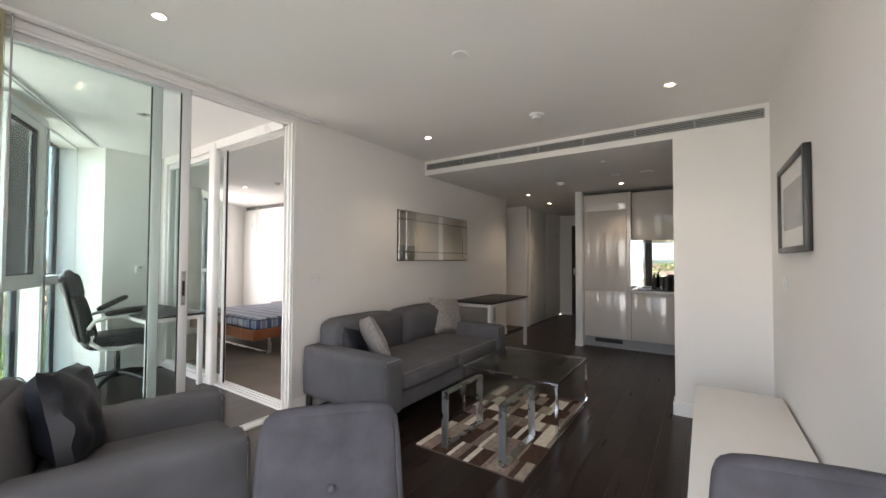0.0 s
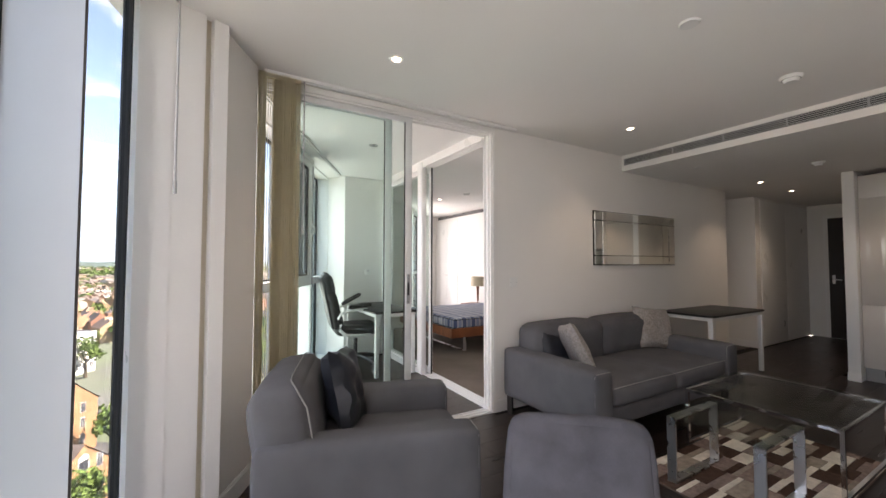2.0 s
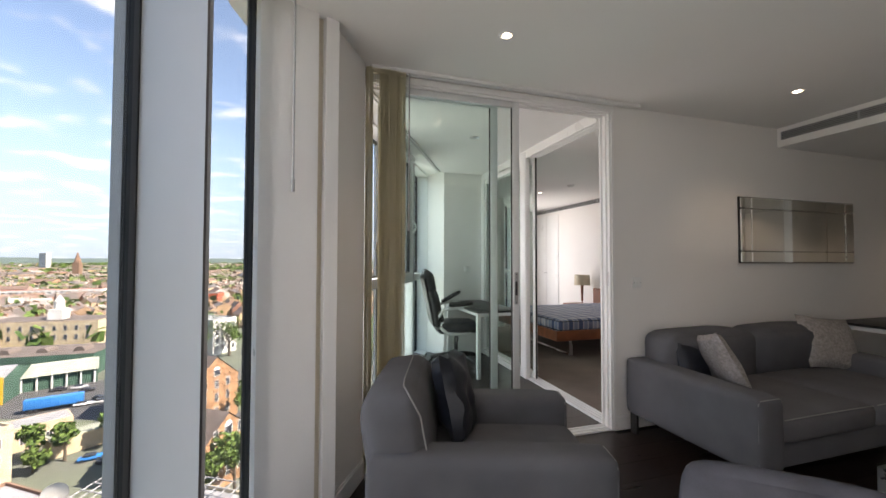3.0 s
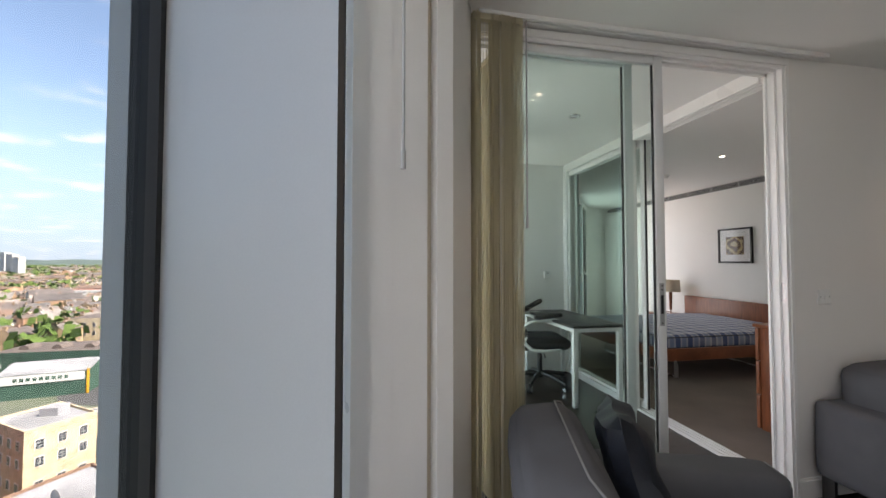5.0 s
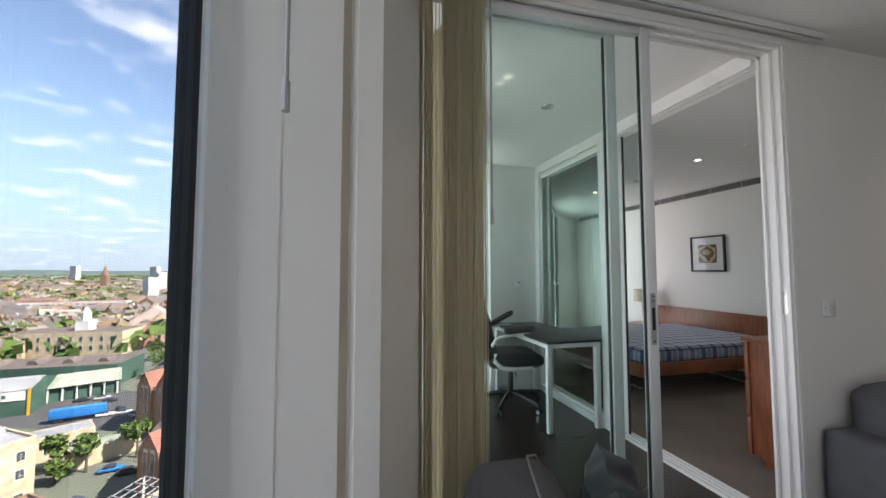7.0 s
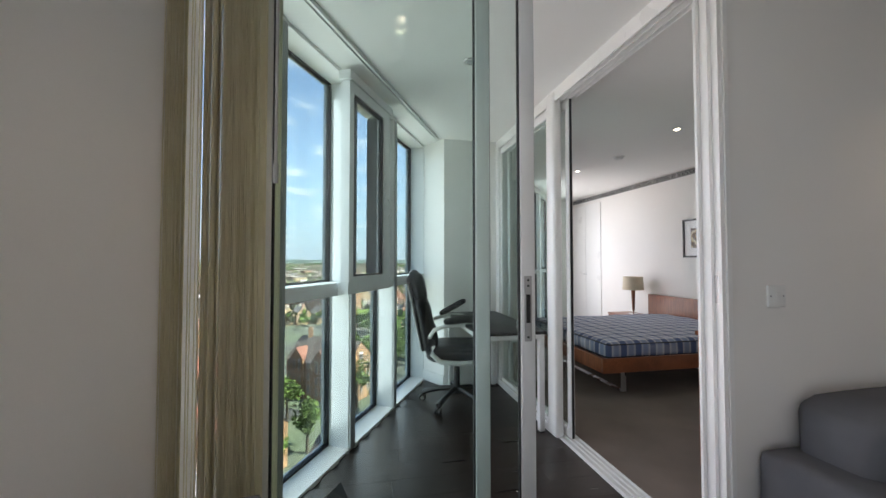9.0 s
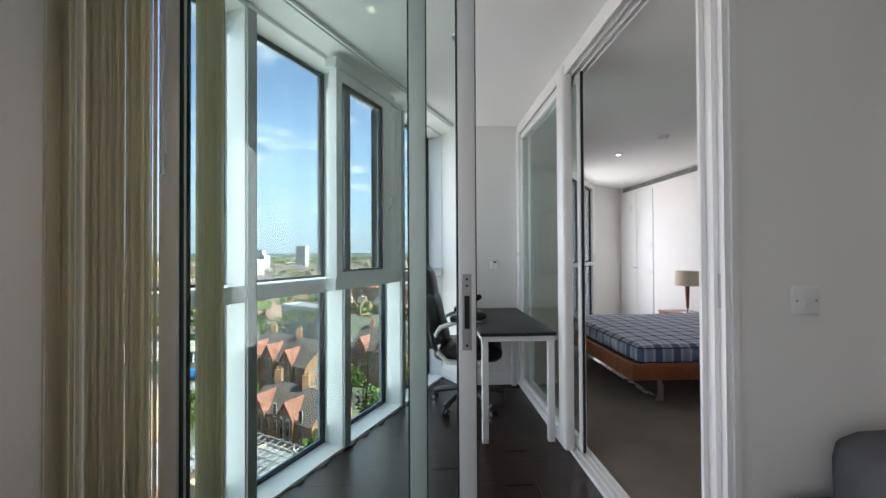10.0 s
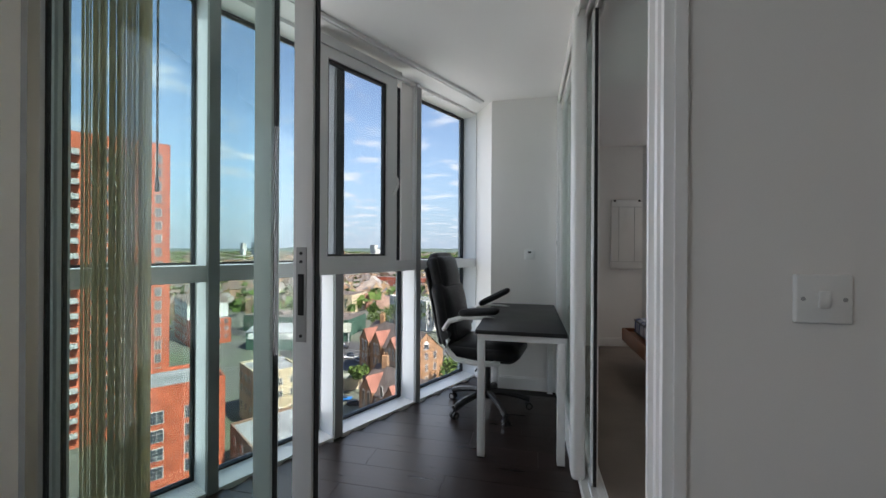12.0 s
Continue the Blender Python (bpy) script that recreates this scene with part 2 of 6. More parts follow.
def seg_wall(bm, p, q, z0, z1, th, side=1):
    """A wall from p to q, its seen face on the line, thickness th to the side."""
    p, q = Vector(p), Vector(q)
    n = Vector((-(q - p).y, (q - p).x)).normalized() * th * side
    prism([p, q, q + n, p + n], z0, z1, bm)


# ---- the rooms ----
H = 2.52          # main ceiling
HK = 2.344        # kitchen and hall ceiling
U = Vector((0.4508, 0.8926))          # run of the study facade
NV = Vector((-0.8926, 0.4508))        # outwards
P0 = Vector((-2.432, 0.0))


def fac(y, off=0.0):
    """Plan point on the study facade at y, off metres outwards."""
    return P0 + U * (y / U.y) + NV * off


SLAB_Z = -0.25
A_, D_, G_ = (-2.318, -0.436), (-2.659, -0.587), (-2.135, -0.10)
PE, PS = (-2.600, -1.530), (-2.645, -1.335)
YR = -3.30        # picture wall
XK = 3.88         # kitchen fronts
# floors under the boards, carpet, ceilings
structure("floor", prism([(-3.25, YR), (7.0, YR), (7.0, 0.62), (3.95, 0.62), (3.95, 0.06), (-0.16, 0.06), (-0.16, 2.62), (-.78, 2.62), fac(2.95, .15), fac(0.0, .15), (-2.75, -.4), (-2.85, -1.4)], -0.2, -0.014), JOINT, "dark stained timber plank floor", "floor")
structure("floor_bedroom", prism([(-.16, .06), (2.68, .06), (2.68, 6.25), (1.7, 6.25), (.4, 4.5), (-.16, 4.3)], -0.2, 0.004), CARPET, "beige cut-pile bedroom carpet", "carpet")
structure("ceiling", prism([(-3.3, YR), (1.62, YR), (1.62, 0.06), (2.68, .06), (2.68, 6.3), (1.7, 6.3), (.4, 4.6), (-.3, 4.4), fac(3.1, .22), fac(-.1, .22), (-2.8, -.45), (-2.9, -1.4)], H, H + .25), CEIL, "white painted plaster ceiling", "ceiling")
structure("ceiling_kitchen", prism([(1.62, YR), (7.1, YR), (7.1, 0.65), (3.95, .65), (3.95, 0), (1.62, 0)], HK, H + .25), CEIL, "lower white plaster ceiling over the kitchen and hall", "ceiling")

# walls
bm = bmesh.new()
box(bm, -.214, 0, 0, 4.005, .12, H)
box(bm, 3.885, .12, 0, 4.005, .60, HK)
box(bm, 3.885, .60, 0, 4.95, .70, HK)
box(bm, -2.2, 0, 2.487, -.214, .12, H)
structure("wall_north", bm, WALL, "white painted plaster wall", "wall")
structure("wall_south", bbox(-3.35, YR - .15, -.2, 7.1, YR, H), WALL, "white painted plaster wall", "wall")
structure("wall_pier", bbox(1.622, YR, 0, 1.77, -2.66, HK), WALL, "white painted pier beside the kitchen", "wall")
structure("wall_column", prism([G_, A_, (-2.330, -.409), (-2.671, -.560), (-2.70, -.585), fac(.06, .2), fac(.06, -.07), (-2.16, 0.0)], -.2, H), WALL, "white painted facade column", "wall")
structure("wall_study_end", prism([(-.1, 2.585), (-.82, 2.585), (-.99, 2.86), fac(2.895, .02), fac(2.895, .21), fac(3.05, .21), (-.8, 2.98), (-.1, 2.75)], 0, H), WALL, "white painted study end wall with a splayed return", "wall")
structure("wall_bedroom_east", bbox(2.68, 0.12, 0, 2.8, 6.4, H), WALL, "white painted bedroom wall", "wall")
bm = bmesh.new()
seg_wall(bm, (-.2, 4.25), (.90, 4.42), 0, H, .15)
structure("wall_bedroom_pier", bm, WALL, "white painted bedroom wall", "wall")
bm = bmesh.new()
seg_wall(bm, (1.86, 5.72), (2.68, 6.22), 0, H, .15)
structure("wall_bedroom_north", bm, WALL, "white painted bedroom wall", "wall")
structure("wall_bedroom_west", bbox(-.24, 2.75, 0, -.16, 4.4, H), WALL, "white painted bedroom wall", "wall")
structure("wall_hall_return", prism([(4.85, 0.6), (4.85, 0.0), (5.0, 0.0), (5.0, 0.6)], 0, HK), WALL, "white painted hall return", "wall")
structure("wall_hall", bbox(5.0, -.02, 0, 7.0, .12, HK), WALL, "white painted hall wall", "wall")
structure("wall_hall_face", bbox(4.85, -.03, 0, 5.0, .0, HK), WALL, "white painted hall pier", "wall")
structure("wall_end", bbox(7.0, YR, 0, 7.1, .62, HK), WALL, "white painted end wall with the entrance door", "wall")
structure("wall_kitchen_back", bbox(4.5, YR, 0, 4.6, -1.25, HK), WALL, "white painted wall behind the kitchen", "wall")
structure("wall_kitchen_side", bbox(4.6, -1.35, 0, 7.0, -1.25, HK), WALL, "white painted hall side wall", "wall")


def baseboard(p, q, h=.11, th=.014):
    p, q = Vector(p), Vector(q)
    n = Vector(((q - p).y, -(q - p).x)).normalized() * th
    bm = bmesh.new()
    prism([p, q, q + n, p + n], 0.0, h - .012, bm)
    prism([p, q, q + n * .5, p + n * .5], h - .012, h, bm)
    structure("baseboard", bm, GLOSSW, "white gloss painted baseboard", "baseboard")


baseboard((-.214, 0), (4.005, 0))
baseboard(A_, G_)
bm = bmesh.new()
box(bm, 1.606, YR, 0, 1.622, -2.644, .11)
box(bm, 1.622, -2.66, 0, 1.77, -2.644, .11)
structure("baseboard", bm, GLOSSW, "white gloss painted baseboard", "baseboard")
bm = bmesh.new()
box(bm, 4.836, -.044, 0, 4.85, .6, .1)
box(bm, 4.85, -.044, 0, 5.0, -.03, .1)
structure("baseboard", bm, GLOSSW, "white gloss painted baseboard", "baseboard")
baseboard((-.82, 2.585), (-.24, 2.585))
baseboard((-.99, 2.86), (-.82, 2.585))
baseboard((-.2, 4.25), (.90, 4.42))
baseboard((2.68, 6.2), (2.68, .15))
baseboard((1.86, 5.72), (2.68, 6.22))

# linear air grille in the bulkhead and in the bedroom
def grille(name, x, y0, y1, z0, z1, label):
    g = thing(name, label, "air grille", pose(x, 0, 0))
    bm = bmesh.new()
    for a, b in ((z1 - .006, z1), (z0, z0 + .006)):
        box(bm, -.006, y0, a, .01, y1, b)
    box(bm, -.006, y0, z0, .01, y0 + .006, z1)
    box(bm, -.006, y1 - .006, z0, .01, y1, z1)
    part("frame", bm, GREYP, g)
    # dark sheet behind the slats for the shade of the duct
    part("backing", bbox(.0, y0, z0, .004, y1, z1), VOID_SHADE, g)
    n = 5
    bar = bbox(-.005, y0 + .006, -.003, .0, y1 - .006, .003)
    me = mesh_of("slat", bar, GREYP)
    for i in range(1, n):
        o = new("slat", me)
        o.parent = g
        o.location = (0, 0, z0 + (z1 - z0) * i / n)
    y = y0 + .45
    stop = mesh_of("divider", bbox(-.0055, -.006, z0, .0, .006, z1), GREYP)
    while y < y1 - .1:
        o = new("divider", stop)
        o.parent = g
        o.location = (0, y, 0)
        y += .45
    return g


grille("air_grille", 1.607, YR + .03, -.035, 2.405, 2.478, "long grey slotted air grille set in a white bulkhead")
grille("air_grille", 2.674, 2.0, 6.1, 2.425, 2.505, "long grey slotted air grille high on the bedroom wall")
structure("wall_bulkhead", bbox(1.611, -2.66, HK, 1.619, -.001, H - .001), WALL, "white bulkhead over the kitchen opening", "wall")

# study facade: deep mullions, transom, sill, panes
def fpoly(ya, yb, o0, o1):
    return [fac(ya, o0), fac(yb, o0), fac(yb, o1), fac(ya, o1)]


MULL = [(.06, .25), (.775, .828), (1.426, 1.488), (2.093, 2.145), (2.85, 2.90)]
DG = .16
def window(name, ya, yb, lower, upper_open=False):
    w = thing(name, "full-height window in pale aluminium frame with black gasket", "window", kind="structure")
    for z0, z1, opening in ((.014, 1.045, False), (1.125, 2.497, upper_open)):
        if opening:
            continue
        bm = bmesh.new()
        g = .012
        for a, b, c, d in ((ya, ya + g, z0, z1), (yb - g, yb, z0, z1), (ya + g, yb - g, z0, z0 + g), (ya + g, yb - g, z1 - g, z1)):
            prism(fpoly(a, b, DG - .012, DG + .02), c, d, bm)
        part("gasket", bm, RUBBER, w)
        p = part("pane", prism(fpoly(ya + .008, yb - .008, DG, DG + .008), z0 + .008, z1 - .008), PANE, w)
        p.visible_shadow = False
    return w


for i, (a, b) in enumerate(MULL):
    bm = prism(fpoly(a + .008, b - .008, -.012, 0.0), 0.0, H - .002)
    prism(fpoly(a, b, 0.0, DG + .05), 0.0, H - .002, bm)
    structure("trim", bm, ALU, "pale grey aluminium window mullion", "mullion")
    o = structure("trim", prism(fpoly(a + .004, b - .004, -.017, -.012), 0.0, H - .03), ALUD, "dark grey mullion cap", "mullion")
for i in range(4):
    ya, yb = MULL[i][1], MULL[i + 1][0]
    window("window_%d" % (i + 1), ya, yb, True, upper_open=(i == 2))
    structure("trim", prism(fpoly(ya, yb, 0.0, DG + .05), 1.045, 1.125), ALU, "grey aluminium window transom", "transom")
    structure("trim", prism(fpoly(ya, yb, 0.0, DG + .05), 2.497, H), GLOSSW, "white window head lining", "window head")
    structure("window_sill", prism(fpoly(ya, yb, -.01, DG + .05), -.1, .014), GLOSSW, "white painted low window sill", "window sill")
# the open casement and its black rebate
case = thing("casement_window", "white inward-opening casement window slid open in front of its frame", "window", kind="structure")
hp, fp = fac(1.285, -.075), fac(1.845, -.075)
cu = (fp - hp).normalized()
cn = Vector((-cu.y, cu.x))
def cpoly(s0, s1, o0, o1):
    return [hp + cu * s0 + cn * o0, hp + cu * s1 + cn * o0, hp + cu * s1 + cn * o1, hp + cu * s0 + cn * o1]
L = (fp - hp).length
for nm, s0, s1, z0, z1 in (("stile", 0, .055, 1.13, 2.43), ("stile", L - .10, L, 1.13, 2.43), ("bottom_rail", .055, L - .10, 1.13, 1.165), ("top_rail", .055, L - .10, 2.365, 2.43)):
    part(nm, prism(cpoly(s0, s1, -.01, .05), z0, z1), ALU, case)
bm = bmesh.new()
for s0, s1, z0, z1 in ((.055, .067, 1.165, 2.365), (L - .116, L - .10, 1.165, 2.365), (.067, L - .116, 1.165, 1.177), (.067, L - .116, 2.347, 2.365)):
    prism(cpoly(s0, s1, 0.0, .03), z0, z1, bm)
part("gasket", bm, RUBBER, case)
pp = part("pane", prism(cpoly(.06, L - .105, .016, .024), 1.17, 2.36), PANE, case)
pp.visible_shadow = False
hpnt = hp + cu * (L - .03) - cn * .01
bm = tube([(hpnt.x, hpnt.y, 1.60), *[(hpnt.x - cn.x * .045 * math.sin(k * math.pi / 6), hpnt.y - cn.y * .045 * math.sin(k * math.pi / 6), 1.60 + .15 * k / 6) for k in range(1, 6)], (hpnt.x, hpnt.y, 1.75)], .009)
part("window_handle", bm, PLASTIC, case, "white curved handle")
bm = bmesh.new()
prism(fpoly(1.488, 1.497, .02, DG), 1.125, 2.42, bm)
prism(fpoly(1.93, 1.985, .045, DG), 1.125, 2.45, bm)
structure("trim", bm, RUBBER, "black window rebate seal", "window seal")
structure("trim", prism(fpoly(1.985, 2.092, .03, DG + .02), 1.125, 2.497), GLOSSW, "white casement frame jamb", "window frame")
structure("trim", prism(fpoly(1.27, 1.855, -.09, -.0175), 1.055, 1.13), ALU, "pale aluminium casement sill box", "window frame")
structure("trim", prism(fpoly(1.265, 1.875, -.10, -.0175), 2.43, 2.485), ALU, "pale aluminium casement head box", "window frame")

# curtain rails
def rail(p, q, z, label):
    r = thing("curtain_rail", label, "curtain rail")
    p, q = Vector(p), Vector(q)
    u = (q - p).normalized()
    n = Vector((-u.y, u.x))
    f = lambda o0, o1: [p + n * o0, q + n * o0, q + n * o1, p + n * o1]
    bm = prism(f(-.02, -.006), z - .022, z)
    prism(f(.006, .02), z - .022, z, bm)
    part("channel", bm, PLASTIC, r)
    # solid dark strip in place of the rail's shaded opening
    part("slot", prism(f(-.006, .006), z - .014, z), VOID_SHADE, r)
    return r


rail((-2.10, -.085), (-.02, -.062), H, "white aluminium curtain rail fixed to the ceiling")
rail(fac(.12, -.20), (-.905, 2.56), H, "white aluminium curtain rail along the study window")


def string_curtain(a, b, n, seed, label, amp=.03, bands=False, r=.0022):
    """Bunched vertical strings between plan points a and b."""
    c = thing("string_curtain", label, "curtain")
    rnd = random.Random(seed)
    a, b = Vector(a), Vector(b)
    nn = Vector((-(b - a).y, (b - a).x)).normalized()
    me = mesh_of("string", prism([(math.cos(k * 1.5708) * r, math.sin(k * 1.5708) * r) for k in range(4)], .025, H - .022), STRING)
    for i in range(n):
        f = ((i + rnd.random() * .5) / n) ** .75
        if bands:
            f = .36 + rnd.random() * .30 if i % 10 < 4 else .66 + rnd.random() * .33 if i % 10 < 7 else rnd.random() * .16 if i % 10 < 9 else f
        p = a.lerp(b, f) + nn * amp * (rnd.random() * 2 - 1)
        o = new("string", me)
        o.location, o.parent = (p.x, p.y, 0), c
    part("header", prism([a + nn * .012, b + nn * .012, b - nn * .012, a - nn * .012], H - .05, H - .0225), STRING, c)
    return c


string_curtain((-2.130, -.098), (-1.880, -.085), 280, 3, "cream string curtain gathered at the end of its rail", .024, True, .0016)
string_curtain((-1.895, .13), (-1.975, .43), 180, 4, "cream string curtain gathered beside the study window", .010, False, .0017)


def wand(x, y, z0, z1, r=.006, label="grey plastic curtain draw wand hanging from its rail"):
    w = thing("curtain_wand", label, "curtain wand", pose(x, y, 0))
    bm = bmesh.new()
    cyl(bm, (0, 0, z0 + .05), (0, 0, z1), r * .75, 8)
    part("rod", bm, GREYP, w)
    bm = bmesh.new()
    cyl(bm, (0, 0, z0), (0, 0, z0 + .055), r * 1.25, 8)
    part("grip", bm, GREYP, w)


wand(-1.855, -.085, 1.49, H - .02)
wand(-1.985, .47, 1.44, H - .02)
wand(-2.492, -.70, 1.60, H, .006, "grey plastic blind wand hanging beside the window")

# living room window: post, reveal, panes
bm = prism([PE, PS, (-2.83, -1.285), (-2.86, -1.335), (-2.792, -1.357)], 0, H)
structure("trim", bm, mat("grey_powder_coated_post", (0.44, 0.45, 0.46), 0.45, var=0.03, scale=4, bump=0.03, bscale=500), "wide pale grey aluminium window post", "window post")
# thin dark sheet: shade of the post's room side put into its colour
structure("trim", prism([PE, (PE[0] + .004, PE[1] + .004), (PS[0] + .004, PS[1] + .004), PS], 0, H), POST_SHADE, "window post edge coloured dark for its shaded side", "window post")
def between(p, q, a, b, o0, o1):
    p, q = Vector(p), Vector(q)
    n = Vector(((q - p).y, -(q - p).x)).normalized()
    return [p.lerp(q, a) + n * o0, p.lerp(q, b) + n * o0, p.lerp(q, b) + n * o1, p.lerp(q, a) + n * o1]


structure("trim", prism(between(D_, A_, .0, .36, -.03, .047), 0, H), GLOSSW, "white window frame edge", "window frame")
structure("trim", prism(between(D_, A_, .36, .72, -.03, .044), 0, H), GLOSSW, "pale grey window reveal board", "window reveal")
blind = thing("roller_blind", "cream blind fabric drawn down in the window reveal", "blind")
part("fabric", prism(between(D_, A_, .728, .812, -.03, .012), .03, H), BLIND, blind)
for a, b in ((.72, .728), (.812, .82)):
    part("side_guide", prism(between(D_, A_, a, b, -.03, .016), 0, H), GLOSSW, blind, "white side guide")
part("bottom_bar", prism(between(D_, A_, .728, .812, -.03, .016), 0, .03), ALU, blind, "pale aluminium bottom bar")
bm = prism(between(D_, A_, .82, 1.0, -.03, .047), 0, H)
structure("trim", bm, GLOSSW, "white gloss corner trim of the reveal", "corner trim")


def pane_between(name, p, q, z0, z1):
    w = thing(name, "tall clear window pane with black gasket", "window", kind="structure")
    bm = bmesh.new()
    p, q = Vector(p), Vector(q)
    ln = (q - p).length
    e = .02 / ln
    for a, b, c, d in ((0, e, z0, z1), (1 - e, 1, z0, z1), (e, 1 - e, z0, z0 + .02), (e, 1 - e, z1 - .02, z1)):
        prism(between(p, q, a, b, -.02, .012), c, d, bm)
    part("gasket", bm, RUBBER, w)
    o = part("pane", prism(between(p, q, e * .5, 1 - e * .5, -.008, 0), z0 + .01, z1 - .01), PANE, w)
    o.visible_shadow = False


pane_between("window_5", (-2.805, -1.285), (-2.675, -.600), .06, H - .03)
pane_between("window_6", (-3.18, -3.28), (-2.803, -1.342), .06, H - .03)
structure("window_sill", prism([(-2.62, -.60), (-2.70, -1.30), (-2.90, -1.30), (-2.78, -.60)], -.2, .06), GLOSSW, "white low window sill", "window sill")
structure("window_sill", prism([(-2.77, -1.425), (-3.10, YR), (-3.30, YR), (-2.90, -1.38)], -.2, .06), GLOSSW, "white low window sill", "window sill")
structure("trim", prism([(-2.62, -.60), (-2.70, -1.30), (-2.90, -1.30), (-2.78, -.60)], H - .03, H + .1), GLOSSW, "white window head", "window head")
structure("trim", prism([(-2.77, -1.425), (-3.10, YR), (-3.30, YR), (-2.90, -1.38)], H - .03, H + .1), GLOSSW, "white window head", "window head")

# bedroom window
bw = [Vector((.90, 4.42)), Vector((1.30, 4.96)), Vector((1.86, 5.72))]
for i, (p, q) in enumerate(zip(bw, bw[1:])):
    for z0, z1 in ((.06, 1.05), (1.11, 2.42)):
        pane_between("window_%d" % (7 + i), p.lerp(q, .08), q.lerp(p, .05), z0, z1)
    structure("trim", prism(between(p, q, 0, 1, -.06, .05), 1.05, 1.11), ALU, "grey aluminium window transom", "transom")
    structure("trim", prism(between(p, q, 0, 1, -.06, .05), 2.42, H), GLOSSW, "white window head", "window head")
    structure("window_sill", prism(between(p, q, 0, 1, -.06, .06), 0, .06), GLOSSW, "white window sill", "window sill")
    structure("trim", prism(between(p, q, 0, .10, -.08, .07), .06, 2.42), ALU, "pale aluminium mullion", "mullion")
structure("trim", prism(between(bw[1], bw[2], .95, 1.12, -.05, .05), 0, H), GLOSSW, "white window jamb", "window jamb")

# sliding partition between living room and study
fr = thing("door_frame", "white painted stepped frame of the sliding glass doors", "door frame", kind="structure")
bm = bmesh.new()
for k, (xa, xb, y0, y1) in enumerate(((-.236, -.2155, -.012, -.001), (-.234, -.2145, -.001, .118), (-.254, -.234, -.004, .012), (-.250, -.234, .046, .062), (-.250, -.234, .10, .113))):
    box(bm, xa, y0, 0, xb, y1, 2.486)
part("jamb", bm, GLOSSW, fr)
bm = bmesh.new()
box(bm, -2.12, -.014, 2.468, -.2155, -.001, 2.508)
box(bm, -2.12, 0.0, 2.470, -.234, .118, 2.486)
for y0 in (-.004, .042, .10):
    box(bm, -2.12, y0, 2.452, -.234, y0 + .012, 2.470)
part("head", bm, GLOSSW, fr)
bm = bmesh.new()
for y0 in (.0, .042, .09):
    box(bm, -2.16, y0, 0.0, -.244, y0 + .012, .012)
box(bm, -2.16, -.002, 0, -.244, .118, .005)
part("floor_track", bm, WHITEM, fr)
part("strike_plate", bbox(-.237, .02, 1.10, -.234, .046, 1.21), STEEL, fr, "dark steel strike plate")
box_ = bmesh.new()
box(box_, -2.17, -.004, 0, -2.13, .12, 2.44)
part("jamb", box_, GLOSSW, fr)


def glass_door(name, x0, x1, y, label, handle=False, st=.052):
    d = thing(name, label, "sliding door", pose(0, y, 0), kind="structure")
    for a, b in ((x0, x0 + st), (x1 - st, x1)):
        part("stile", bbox(a, -.018, .014, b, .018, 2.465, .003), ALU, d)
    part("bottom_rail", bbox(x0 + st, -.017, .014, x1 - st, .017, .07, .003), ALU, d)
    part("top_rail", bbox(x0 + st, -.017, 2.42, x1 - st, .017, 2.465, .003), ALU, d)
    bm = bmesh.new()
    for a in (x0 + st, x1 - st - .006):
        box(bm, a, -.006, .07, a + .006, .006, 2.42)
    part("seal", bm, RUBBER, d)
    part("glass", bbox(x0 + st - .005, -.004, .065, x1 - st + .005, .004, 2.425), DGLASS, d)
    part("edge_seal", bbox(x1, -.008, .014, x1 + .004, .008, 2.465), RUBBER, d)
    if handle:
        h = part("door_handle", bbox(x1 - .042, -.0205, .985, x1 - .014, -.018, 1.215, .001), GREYP, d, "brushed steel flush handle plate")
        # dark block on the plate, painting the shade of a hollow pull
        part("pull", bbox(x1 - .036, -.0225, 1.05, x1 - .020, -.0205, 1.15, .001), VOID_SHADE, h, "raised pull block coloured dark for the shade of a recess")
        bm = bmesh.new()
        for z in (1.0, 1.18, 1.20):
            cyl(bm, (x1 - .028, -.0225, z), (x1 - .028, -.0205, z), .004, 10)
        part("screws", bm, RUBBER, h)


glass_door("door_1", -1.955, -1.163, .097, "fixed glass sliding door panel with pale aluminium frame")
glass_door("door_2", -1.945, -1.012, .047, "glass sliding door pushed open, with steel flush handle", True)

# partition between study and bedroom
bp = thing("glass_partition", "white framed glass partition with floor track, partly slid open", "partition", kind="structure")
XB = -.205
part("post", bbox(XB - .07, 1.30, .0, XB + .0, 1.425, 2.505, .022, 3), GLOSSW, bp)
bm = bmesh.new()
box(bm, XB - .055, .13, 2.468, XB + .075, 2.584, H)
for x in (-.055, -.012, .03, .068):
    box(bm, XB + x, .13, 2.43, XB + x + .008, 2.584, 2.468)
part("head", bm, GLOSSW, bp)
bm = bmesh.new()
box(bm, XB - .035, .13, 0, XB + .09, 2.60, .008)
for x in (-.03, .01, .045, .08):
    box(bm, XB + x, .13, .008, XB + x + .008, 2.60, .018)
part("floor_track", bm, WHITEM, bp)
